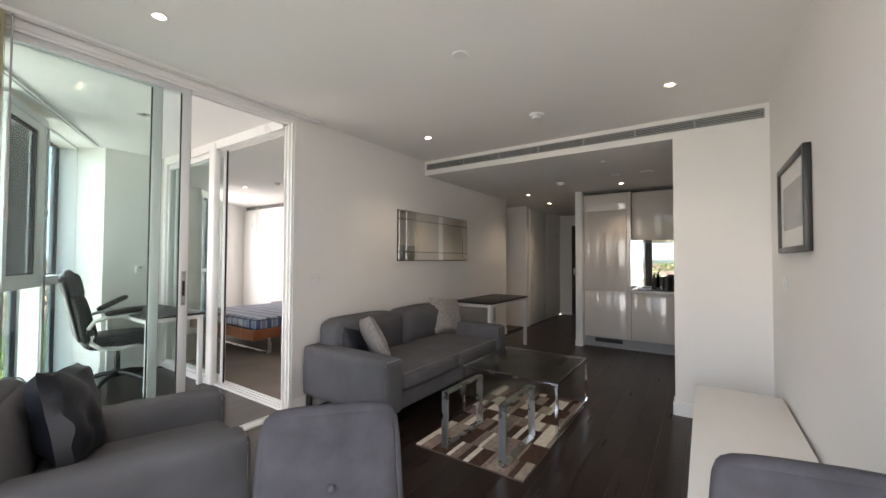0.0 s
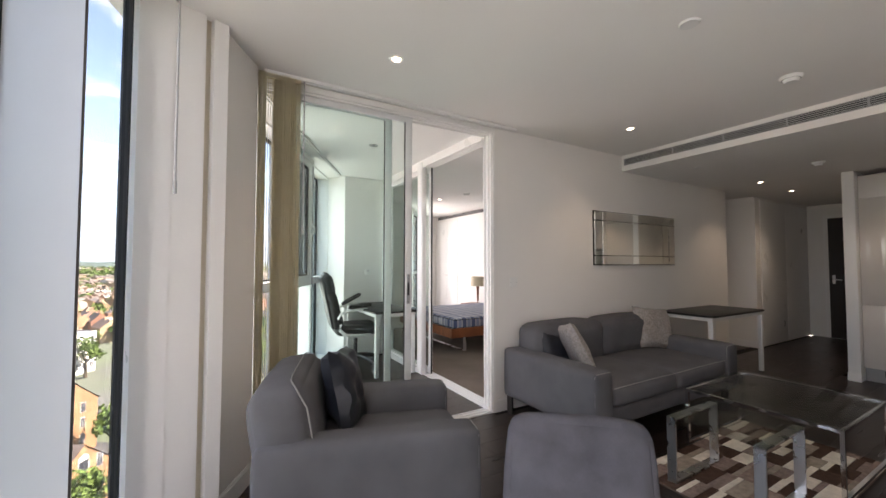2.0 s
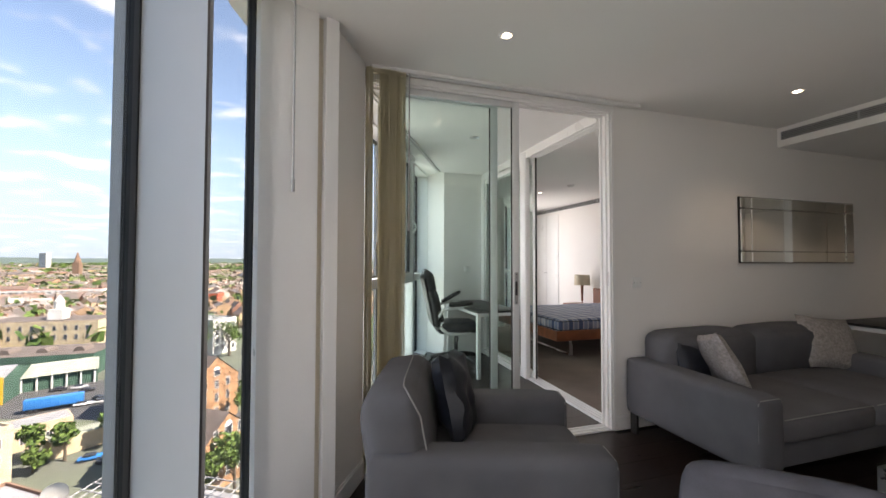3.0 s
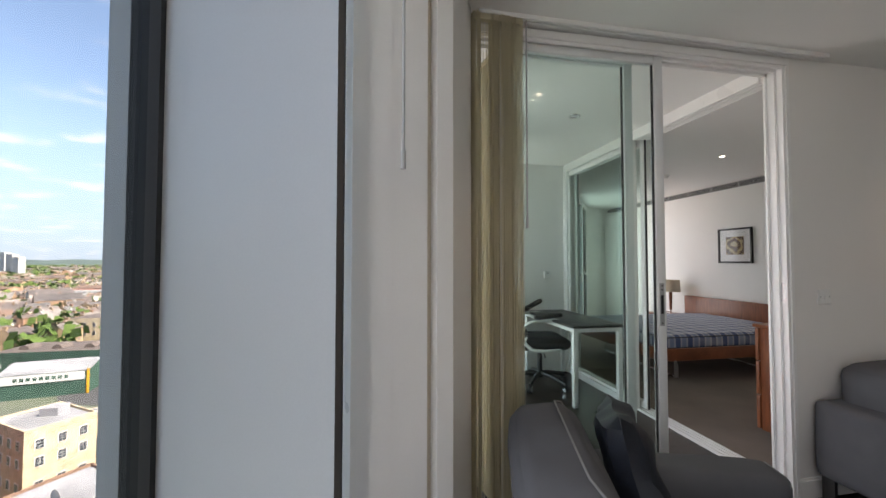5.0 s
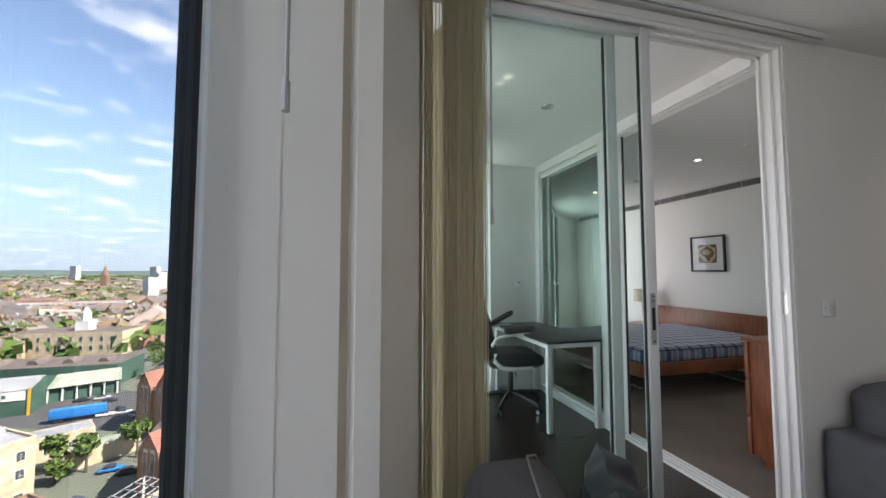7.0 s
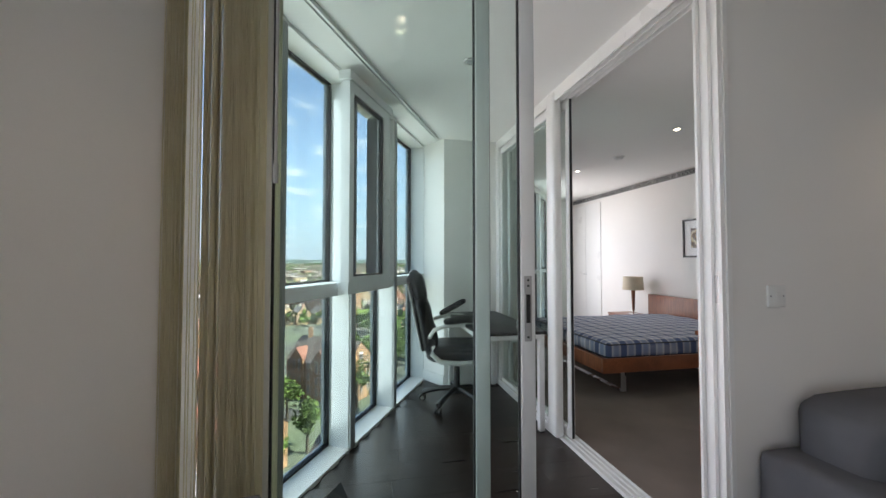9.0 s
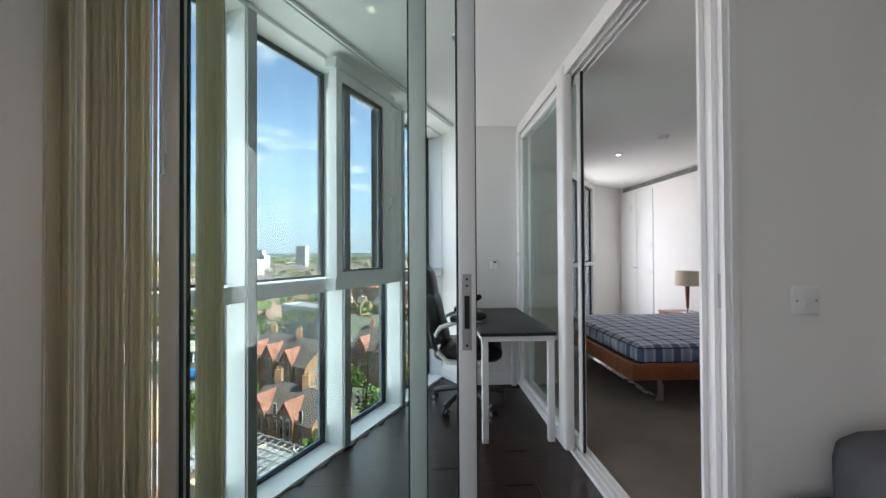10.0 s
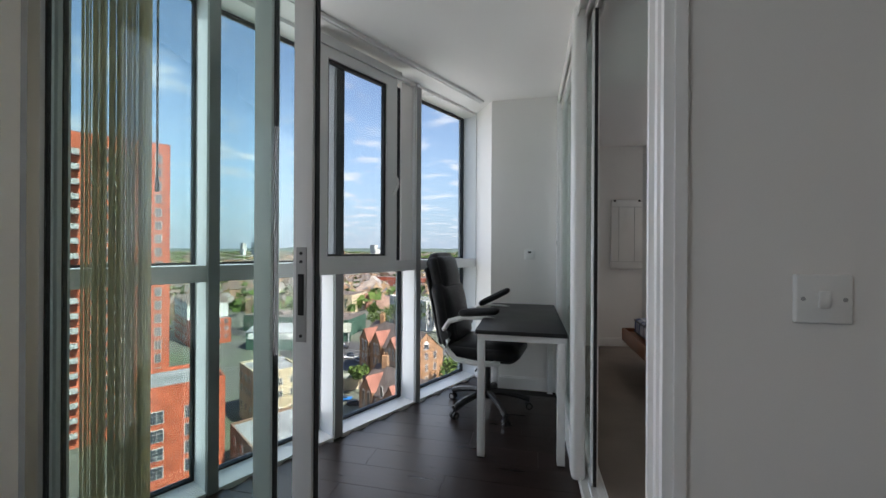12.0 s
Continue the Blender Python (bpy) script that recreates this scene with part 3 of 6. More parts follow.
for x, ya, yb in ((XB - .02, 1.425, 2.53), (XB + .035, 1.245, 2.45)):
    p = part("sliding_panel", bbox(x - .016, ya, .02, x + .016, ya + .045, 2.43, .003), GLOSSW, bp)
    for a, b, c, d in ((yb - .05, yb, .02, 2.43), (ya + .045, yb - .05, .02, .085), (ya + .045, yb - .05, 2.37, 2.43)):
        part("rail", bbox(x - .016, a, c, x + .016, b, d, .003), GLOSSW, p)
    part("glass", bbox(x - .004, ya + .04, .08, x + .004, yb - .045, 2.375), DGLASS, p)
    part("seal", bbox(x - .008, ya - .006, .02, x + .008, ya, 2.43), RUBBER, p)
part("stile", bbox(XB - .06, 2.50, 0, XB + .06, 2.584, 2.467), GLOSSW, bp)
part("bottom_rail", bbox(XB - .06, 1.425, 0, XB - .037, 2.50, .06), GLOSSW, bp)


# small wall fittings
def switch(name, x, y, z, face=-1, label="white plastic single light switch on the wall", rz=0):
    s = thing(name, label, "switch", pose(x, y, z, 0, 0, rz))
    part("plate", bbox(-.0435, -.009, -.0435, .0435, 0, .0435, .004, 3), PLASTIC, s)
    part("rocker", bbox(-.009, -.0125, -.015, .009, -.009, .015, .0015, 2, pose(0, 0, 0, 3, 0, 0)), PLASTIC, s)
    for sx in (-.031, .031):
        bm = bmesh.new()
        cyl(bm, (sx, -.0095, 0), (sx, -.0088, 0), .0038, 10)
        part("screw", bm, GREYP, s)


switch("light_switch", 0, 0, 1.128)
switch("socket_plate", 1.05, YR, 1.156, label="brushed steel control plate on the wall", rz=180)
t_ = thing("thermostat", "white plastic room thermostat with small dark display", "thermostat", pose(-.487, 2.585, 1.170))
part("body", bbox(-.042, -.026, -.042, .042, 0, .042, .006, 3), PLASTIC, t_)
part("display", bbox(-.016, -.0275, .012, .012, -.026, .027), BLACKP, t_)
bm = bmesh.new()
cyl(bm, (.002, -.031, -.012), (.002, -.026, -.012), .014, 20)
part("dial", bm, PLASTIC, t_)


def downlight(x, y, z, on=True, energy=SPOT):
    d = thing("downlight", "recessed round downlight with white rim, switched on" if on else "recessed round chrome downlight, switched off", "ceiling light", pose(x, y, z), group="ceiling downlights")
    bm = bmesh.new()
    n = 28
    for (r0, z0), (r1, z1) in (((.046, -.001), (.043, -.005)), ((.043, -.005), (.033, -.004)), ((.033, -.004), (.026, .02))):
        a = [bm.verts.new((r0 * math.cos(k * 2 * math.pi / n), r0 * math.sin(k * 2 * math.pi / n), z0)) for k in range(n)]
        b = [bm.verts.new((r1 * math.cos(k * 2 * math.pi / n), r1 * math.sin(k * 2 * math.pi / n), z1)) for k in range(n)]
        for k in range(n):
            bm.faces.new((a[k], a[(k + 1) % n], b[(k + 1) % n], b[k]))
    bmesh.ops.recalc_face_normals(bm, faces=bm.faces)
    part("rim", bm, ALU if on else CHROME, d)
    bm = bmesh.new()
    cyl(bm, (0, 0, -.0035), (0, 0, -.0005), .022, 20)
    part("lens", bm, LAMP if on else GREYP, d, "glowing lens" if on else "dull grey lens")
    if on:
        l = new("downlight_beam", bpy.data.lights.new("downlight_beam", "SPOT"))
        l.data.energy, l.data.spot_size, l.data.spot_blend, l.data.shadow_soft_size, l.data.color = energy, radians(110), .8, .03, (1, .84, .64)
        l.location = (x, y, z - .02)


for x, y in ((-1.43, -.62), (.87, -.60), (.86, -2.69)):
    downlight(x, y, H)
downlight(-.966, 1.046, H, False)
for x, y in ((1.30, 1.86), (1.30, 3.62)):
    downlight(x, y, H)
for x, y in ((3.65, -.55), (4.74, -.52), (3.45, -1.95)):
    downlight(x, y, HK)


def disc(name, x, y, z, r, h, label, category, knob=False):
    d = thing(name, label, category, pose(x, y, z))
    bm = bmesh.new()
    cyl(bm, (0, 0, -h), (0, 0, 0), r * .86, 32, r)
    part("cover", bm, PLASTIC, d)
    if knob:
        bm = bmesh.new()
        cyl(bm, (0, 0, -h - .02), (0, 0, -h), r * .55, 24, r * .72)
        part("chamber", bm, PLASTIC, d)
        bm = bmesh.new()
        cyl(bm, (0, 0, -h - .001), (0, 0, -h + .003), r * .80, 24)
        part("vent_ring", bm, GREYP, d)


disc("sprinkler_cover", -.283, -1.69, H, .05, .008, "flat white round sprinkler cover on the ceiling", "sprinkler")
disc("smoke_detector", .877, -1.726, H, .062, .018, "white round smoke detector on the ceiling", "smoke detector", True)
disc("smoke_detector", 2.98, -1.28, HK, .055, .018, "white round smoke detector on the kitchen ceiling", "smoke detector", True)
disc("air_valve", 2.86, -2.33, HK, .075, .014, "white round air valve on the kitchen ceiling", "air valve")
disc("sprinkler_cover", 2.86, -1.99, HK, .045, .006, "flat white round sprinkler cover on the ceiling", "sprinkler")
disc("sprinkler_cover", 2.11, -2.0, HK, .03, .006, "flat white round sprinkler cover on the ceiling", "sprinkler")
disc("sprinkler_cover", 2.147, -.536, HK, .03, .006, "small grey round sprinkler cover on the ceiling", "sprinkler")
disc("smoke_detector", 1.39, 2.84, H, .062, .018, "white round smoke detector on the bedroom ceiling", "smoke detector", True)
disc("sprinkler_cover", 1.32, 1.32, H, .05, .008, "flat white round sprinkler cover on the bedroom ceiling", "sprinkler")


# ---- soft furnishing helpers ----
def soft(x0, y0, z0, x1, y1, z1, r=.04, puff=.0, cuts=9, m=None, seed=0, wob=.0):
    """A padded block: rounded edges, swelling faces, slightly uneven."""
    bm = bmesh.new()
    bmesh.ops.create_cube(bm, size=2)
    bmesh.ops.subdivide_edges(bm, edges=bm.edges[:], cuts=cuts, use_grid_fill=True)
    h = Vector(((x1 - x0) / 2, (y1 - y0) / 2, (z1 - z0) / 2))
    c = Vector(((x0 + x1) / 2, (y0 + y1) / 2, (z0 + z1) / 2))
    r = min(r, min(h) * .95)
    for v in bm.verts:
        u = Vector([math.sin(a * math.pi / 2) for a in v.co])
        b = [(1 - u[(k + 1) % 3] ** 4) * (1 - u[(k + 2) % 3] ** 4) * puff * (1 if a > .999 else -1 if a < -.999 else 0) for k, a in enumerate(v.co)]
        p = Vector([u[k] * h[k] for k in range(3)])
        q = Vector([max(-h[k] + r, min(h[k] - r, p[k])) for k in range(3)])
        d = p - q
        if d.length > 1e-9:
            p = q + d.normalized() * r
        p += Vector(b)
        if wob:
            p += Vector(noise.noise_vector((p + c) * 6 + Vector((seed * 7.3, 0, 0)))) * wob
        v.co = p + c
    if m is not None:
        bmesh.ops.transform(bm, matrix=m, verts=bm.verts)
    return bm


def pillow(w, h, t, seed, wob=.012):
    """A scatter cushion standing in the x-z plane, its base at z = 0."""
    bm = bmesh.new()
    n = 14
    rows = {}
    for s in (1, -1):
        for i in range(n + 1):
            for j in range(n + 1):
                u, v = 2 * i / n - 1, 2 * j / n - 1
                edge = i in (0, n) or j in (0, n)
                if s == -1 and edge:
                    rows[s, i, j] = rows[1, i, j]
                    continue
                th = t / 2 * ((1 - u ** 4) * (1 - v ** 4)) ** .55
                pin = 1 - .10 * (abs(u) ** 2) * (1 - abs(v) ** 2) * 0 - .06 * (1 - v * v) * abs(u) ** 3 - .06 * (1 - u * u) * abs(v) ** 3
                p = Vector((u * w / 2 * pin, s * th, v * h / 2 * pin + h / 2))
                p += Vector(noise.noise_vector(p * 9 + Vector((seed * 5.1, s, 0)))) * (wob if not edge else wob * .4)
                rows[s, i, j] = bm.verts.new(p)
    for s in (1, -1):
        for i in range(n):
            for j in range(n):
                f = [rows[s, i, j], rows[s, i + 1, j], rows[s, i + 1, j + 1], rows[s, i, j + 1]]
                bm.faces.new(f)
    bmesh.ops.recalc_face_normals(bm, faces=bm.faces)
    return bm


def cushion(name, label, m, w, h, t, material, seed):
    o = tagged(part(name, pillow(w, h, t, seed, .03 if "crumpled" in label else .012), material), label, "cushion")
    o.matrix_world = m
    return o


# ---- sofa ----
sofa = thing("sofa", "grey fabric two-seat sofa with pale piping against the wall", "sofa", pose(-.15, -.03, 0))
LS, DS = 2.0, .96
part("base", soft(.1, -DS + .03, .15, LS - .1, -.02, .30, .03, 0, 7), SOFA, sofa)
for x0, sd in ((0, 1), (LS - .2, 2)):
    a = part("arm", soft(x0, -DS, .15, x0 + .2, 0, .56, .035, .006, 9, seed=sd, wob=.004), SOFA, sofa)
    part("piping", tube([(x0 + .012, -DS + .012, .17), (x0 + .012, -DS + .012, .535), (x0 + .03, -DS + .012, .551), (x0 + .17, -DS + .012, .551), (x0 + .188, -DS + .012, .535), (x0 + .188, -DS + .012, .17)], .003), PIPING, a, "pale grey piping")
for i in range(2):
    x0 = .2 + i * .80
    s = part("seat_cushion", soft(x0 + .003, -DS + .005, .29, x0 + .797, -.22, .435, .045, .016, 9, seed=3 + i, wob=.006), SOFA, sofa)
    part("piping", tube([(x0 + .02, -DS + .018, .425), (x0 + .2, -DS + .01, .432), (x0 + .4, -DS + .008, .434), (x0 + .6, -DS + .01, .432), (x0 + .78, -DS + .018, .425)], .003), PIPING, s, "pale grey piping")
    b = part("back_cushion", soft(x0 - .05 * (i == 0) + .002, -.30, .40, x0 + .798 + .05 * (i == 1), -.01, .76, .07, .02, 9, seed=6 + i, wob=.006), SOFA, sofa)
    part("piping", tube([(x0 - .02 * (i == 0) + .04, -.235, .748), (x0 + .2, -.228, .762), (x0 + .4, -.225, .768), (x0 + .6, -.228, .762), (x0 + .76, -.235, .748)], .003), PIPING, b, "pale grey piping")
for x in (.03, LS - .05):
    for y in (-.05, -DS + .10):
        part("leg", bbox(x, y - .03, 0, x + .02, y + .03, .16), FRAMEB, sofa, "black metal leg")

cushion("scatter_cushion", "dark navy satin scatter cushion on the grey sofa", pose(.22, -.36, .435, -18, 0, 10), .37, .31, .12, NAVY, 1)
cushion("scatter_cushion", "silver patterned scatter cushion leaning on the sofa", pose(.33, -.52, .430, -25, 12, 62), .42, .40, .12, SILVER, 2)
cushion("scatter_cushion", "silver patterned scatter cushion leaning on the sofa", pose(1.56, -.42, .435, -22, 6, -14), .46, .43, .13, SILVER, 3)

# ---- armchair, turned a little ----
AD, AW = .95, .82
am = Matrix.Translation((-1.172, -.90, 0)) @ Matrix.Rotation(math.atan2(-.30, .954), 4, "Z")
arm = thing("armchair", "grey fabric armchair with pale piping beside the window", "armchair", am)
part("base", soft(-AD + .05, -AW / 2 + .1, .12, -.02, AW / 2 - .1, .30, .03, 0, 7), SOFA, arm)
for y0, sd in ((-AW / 2, 1), (AW / 2 - .17, 2)):
    a = part("arm", soft(-AD, y0, .12, 0, y0 + .17, .56, .035, .006, 9, seed=10 + sd, wob=.004), SOFA, arm)
    part("piping", tube([(-.012, y0 + .012, .14), (-.012, y0 + .012, .535), (-.012, y0 + .03, .551), (-.012, y0 + .14, .551), (-.012, y0 + .158, .535), (-.012, y0 + .158, .14)], .003), PIPING, a, "pale grey piping")
part("seat_cushion", soft(-.74, -AW / 2 + .175, .28, -.005, AW / 2 - .175, .435, .045, .016, 9, seed=13, wob=.006), SOFA, arm)
tilt = Matrix.Translation((-.95, 0, .40)) @ Matrix.Rotation(radians(-9), 4, "Y") @ Matrix.Translation((.95, 0, -.40))
b = part("back_cushion", soft(-.95, -AW / 2 + .06, .36, -.70, AW / 2 - .06, .75, .07, .02, 9, tilt, 14, .006), SOFA, arm)
pts = [tilt @ Vector(p) for p in ((-.70, -AW / 2 + .066, .44), (-.705, -AW / 2 + .062, .66), (-.735, -AW / 2 + .075, .735), (-.765, -AW / 2 + .14, .765), (-.768, -.2, .772), (-.768, .2, .772), (-.765, AW / 2 - .14, .765), (-.735, AW / 2 - .075, .735), (-.705, AW / 2 - .062, .66), (-.70, AW / 2 - .066, .44))]
part("piping", tube(pts, .0035), PIPING, b, "pale grey piping")
for x in (-.85, -.12):
    for y in (-AW / 2 + .05, AW / 2 - .05):
        part("leg", bbox(x, y - .02, 0, x + .05, y + .02, .13), FRAMEB, arm, "black metal leg")
c = am @ pose(-.56, .06, .43, -14, 8, 78)
cushion("scatter_cushion", "crumpled dark navy satin cushion on the grey armchair", c, .42, .42, .15, NAVY, 5)


# ---- dining chairs ----
def dining_chair(m, label):
    ch = thing("dining_chair", label, "chair", m, group="dining chairs")
    bm = soft(-.215, -.03, .40, .215, .035, .82, .035, .012, 9, seed=21, wob=.002)
    for v in bm.verts:
        v.co.y += .10 * max(0, v.co.z - .42) ** 1.2 + .25 * v.co.x * v.co.x * -1
        v.co.x *= 1 - .10 * max(0, (v.co.z - .45) / .4) + .03
    part("backrest", bm, CHAIRF, ch)
    bm = bmesh.new()
    bmesh.ops.create_uvsphere(bm, u_segments=14, v_segments=8, radius=.014)
    bmesh.ops.scale(bm, vec=(1, .5, 1), verts=bm.verts)
    bmesh.ops.translate(bm, vec=(0, -.034, .60), verts=bm.verts)
    part("button", bm, CHAIRF, ch)
    part("seat", soft(-.23, -.45, .40, .23, .02, .48, .035, .012, 9, seed=22, wob=.003), CHAIRF, ch)
    for x in (-.19, .19):
        for y in (-.40, .0):
            bm = bmesh.new()
            cyl(bm, (x, y, 0), (x * .95, y * .96, .41), .014, 12, .02)
            part("leg", bm, FRAMEB, ch)
    return ch


chm = lambda x, y, rz: pose(x, y, 0, 0, 0, rz)
ch1 = dining_chair(chm(-1.375, -1.895, math.degrees(math.atan2(-.27, .31))), "charcoal grey fabric dining chair with buttoned back")
ch2 = copy_thing(ch1, chm(-.985, -3.09, -76))

# ---- sideboard and framed picture on the south wall ----
sb = thing("sideboard", "low white lacquered sideboard along the wall", "sideboard")
part("top", bbox(-.50, YR + .02, .395, 1.10, -2.81, .42, .002), PLASTIC, sb)
part("body", bbox(-.48, YR + .03, .06, 1.09, -2.835, .395), PLASTIC, sb)
for k in range(3):
    part("drawer", bbox(-.475 + k * .522, -2.835, .07, -.475 + k * .522 + .517, -2.815, .39, .002), PLASTIC, sb)
part("plinth", bbox(-.44, YR + .06, 0, 1.05, -2.87, .06), GREYP, sb)


def abstract_art(name, colours, scale):
    m = bpy.data.materials.new(name)
    m.use_nodes = True
    nt = m.node_tree
    p = nt.nodes["Principled BSDF"]
    p.inputs["Roughness"].default_value = .8
    tc = nt.nodes.new("ShaderNodeTexCoord")
    w = nt.nodes.new("ShaderNodeTexWave")
    w.wave_type, w.rings_direction = "RINGS", "SPHERICAL"
    w.inputs["Scale"].default_value, w.inputs["Distortion"].default_value, w.inputs["Detail Scale"].default_value = scale, 9, 1.4
    nt.links.new(tc.outputs["Object"], w.inputs[0])
    r = nt.nodes.new("ShaderNodeValToRGB")
    r.color_ramp.interpolation = "CONSTANT"
    r.color_ramp.elements[0].color = (*colours[0], 1)
    r.color_ramp.elements[1].color, r.color_ramp.elements[1].position = (*colours[1], 1), .45
    e = r.color_ramp.elements.new(.8)
    e.color = (*colours[2], 1)
    nt.links.new(w.outputs[0], r.inputs[0])
    nt.links.new(r.outputs[0], p.inputs["Base Color"])
    return m


def picture(name, m, w, h, border, mount, art, label):
    """A framed picture facing -y, its back on y = 0."""
    pc = thing(name, label, "picture", m)
    for nm, a in (("frame", (-w / 2, -h / 2, -w / 2 + border, h / 2)), ("frame", (w / 2 - border, -h / 2, w / 2, h / 2)), ("frame", (-w / 2 + border, h / 2 - border, w / 2 - border, h / 2)), ("frame", (-w / 2 + border, -h / 2, w / 2 - border, -h / 2 + border))):
        part(nm, bbox(a[0], -.034, a[1], a[2], -.002, a[3], .003), FRAMEB, pc)
    part("mount", bbox(-w / 2 + border, -.018, -h / 2 + border, w / 2 - border, -.010, h / 2 - border), PAPER, pc)
    part("print", bbox(-w / 2 + border + mount, -.021, -h / 2 + border + mount, w / 2 - border - mount, -.018, h / 2 - border - mount), art, pc)
    part("glazing", bbox(-w / 2 + border, -.026, -h / 2 + border, w / 2 - border, -.024, h / 2 - border), glass("picture_glass", (.97, .97, .97)), pc)


ART1 = abstract_art("brown_abstract_print", ((.09, .05, .02), (.30, .20, .08), (.45, .36, .20)), 4)
ART2 = mat("grey_print", (.22, .22, .22), .8, var=.4, scale=7)
picture("framed_picture", pose(.67, YR, 1.61, 0, 0, 180), .78, .52, .032, .10, ART2, "grey print in a dark wooden frame on the wall")
picture("framed_picture", pose(2.68, 2.975, 1.565, 0, 0, -90), .535, .515, .025, .10, ART1, "brown abstract print in a black frame with white mount")

# ---- mirror of bevelled panels ----
mr = thing("wall_mirror", "wide rectangular wall mirror hung above the grey sofa", "mirror", pose(1.095, 0, 1.28))
part("backing", bbox(.0, -.016, 0, 1.521, -.002, .586, .002), FRAMEB, mr)
cols, rows_ = (.004, .135, 1.386, 1.517), (.004, .105, .481, .582)
for i in range(3):
    for j in range(3):
        part("mirror_panel", bbox(cols[i] + .0015, -.026, rows_[j] + .0015, cols[i + 1] - .0015, -.016, rows_[j + 1] - .0015, .007, 1), MIRROR, mr)


# ---- white-framed tables ----
def frame_table(name, x0, y0, x1, y1, label):
    t = thing(name, label, "table")
    part("tabletop", bbox(x0, y0, .722, x1, y1, .745, .002), BLACKTOP, t)
    e = .012
    for a in ((x0 + e, y0 + e, x1 - e, y0 + e + .04), (x0 + e, y1 - e - .04, x1 - e, y1 - e), (x0 + e, y0 + e + .04, x0 + e + .04, y1 - e - .04), (x1 - e - .04, y0 + e + .04, x1 - e, y1 - e - .04)):
        part("apron", bbox(a[0], a[1], .685, a[2], a[3], .722), WHITEM, t)
    for x in (x0 + e, x1 - e - .042):
        for y in (y0 + e, y1 - e - .042):
            l = part("leg", bbox(x, y, .008, x + .042, y + .042, .685, .002), WHITEM, t)
            part("foot", bbox(x + .002, y + .002, 0, x + .04, y + .04, .008), BLACKP, l, "black plastic foot")
    return t


frame_table("side_table", 2.17, -.64, 3.40, -.06, "black-topped table with white metal legs by the wall")
frame_table("desk", -.80, 1.405, -.285, 2.56, "black-topped desk with white metal legs in the study")

# ---- coffee tables and rug ----
ct = thing("coffee_table", "small glass coffee table on broad steel frames", "coffee table", group="coffee tables")
part("glass_top", bbox(-.0, -1.855, .392, .51, -1.365, .402, .002), TGLASS, ct)
for y in (-1.37, -1.85):
    f = part("frame", bbox(.005, min(y, y + (.05 if y < -1.6 else -.05)), .016, .505, max(y, y + (.05 if y < -1.6 else -.05)), .028), STEEL, ct)
    for x in (.005, .493):
        part("leg", bbox(x, min(y, y + (.05 if y < -1.6 else -.05)), .028, x + .012, max(y, y + (.05 if y < -1.6 else -.05)), .39), STEEL, f)
    part("top_bar", bbox(.005, min(y, y + (.05 if y < -1.6 else -.05)), .382, .505, max(y, y + (.05 if y < -1.6 else -.05)), .392), STEEL, f)
ct2 = thing("coffee_table", "larger glass coffee table on a thin chrome frame", "coffee table", group="coffee tables")
X0, Y0, X1, Y1 = .60, -1.985, 1.47, -1.165
part("glass_top", bbox(X0, Y0, .400, X1, Y1, .412, .002), TGLASS, ct2)
for y in (Y0 + .002, Y1 - .022):
    f = part("frame", bbox(X0 + .002, y, .016, X1 - .002, y + .02, .034), CHROME, ct2)
    part("top_bar", bbox(X0 + .002, y, .382, X1 - .002, y + .02, .400), CHROME, f)
    for x in (X0 + .002, X1 - .022):
        part("leg", bbox(x, y, .034, x + .02, y + .02, .382), CHROME, f)
for x in (X0 + .002, X1 - .022):
    part("cross_bar", bbox(x, Y0 + .022, .382, x + .02, Y1 - .022, .400), CHROME, ct2)

rug = thing("rug", "brown and cream patchwork rug with woven rectangles", "rug")
part("backing", bbox(-.05, -1.985, 0, 1.42, -1.19, .008), mat("rug_backing", (.10, .07, .055), .95), rug)
rc = [mat("rug_cream", (.66, .60, .53), .98, var=.12, scale=30, bump=.9, bscale=500, spec=.1), mat("rug_brown", (.075, .045, .035), .98, var=.2, scale=30, bump=.9, bscale=500, spec=.1), mat("rug_mauve", (.24, .18, .16), .98, var=.25, scale=40, bump=.9, bscale=500, spec=.1), mat("rug_taupe", (.30, .25, .21), .98, var=.2, scale=30, bump=.9, bscale=500, spec=.1)]
rr = random.Random(12)
xx = -.05
last = 0
while xx < 1.41:
    w = min(rr.choice((.17, .21, .25)), 1.42 - xx)
    yy = -1.985
    while yy < -1.2:
        l = min(rr.choice((.03, .04, .06, .09, .12)), -1.19 - yy)
        k = rr.choice([q for q in (0, 0, 1, 1, 2, 2, 3) if q != last])
        last = k
        part("patch", bbox(xx + .001, yy + .001, .008, xx + w - .001, yy + l - .001, .0145 + rr.random() * .0015, .002, 1), rc[k], rug)
        yy += l
    xx += w

# ---- kitchen ----
tall = thing("tall_cabinet", "beige high-gloss tall kitchen cabinet with built-in fridge", "kitchen cabinet")
part("body", bbox(XK + .02, -1.955, .15, 4.48, -1.352, 2.29), KITCHEN, tall)
for z0, z1 in ((.155, .842), (.848, 2.03), (2.036, 2.285)):
    part("door", bbox(XK, -1.950, z0, XK + .019, -1.355, z1, .0015), KITCHEN, tall)
part("end_panel", bbox(XK - .10, -1.352, 0, 4.48, -1.252, HK - .004, .003), GLOSSW, tall, "white end panel")
part("skirting_block", bbox(XK - .112, -1.356, 0, XK - .10, -1.248, .09), GLOSSW, tall)
pil = tagged(part("filler_strip", bbox(XK - .004, -2.005, .15, 4.48, -1.957, 2.29), KITCHEN), "beige gloss filler strip between kitchen cabinets", "filler strip")
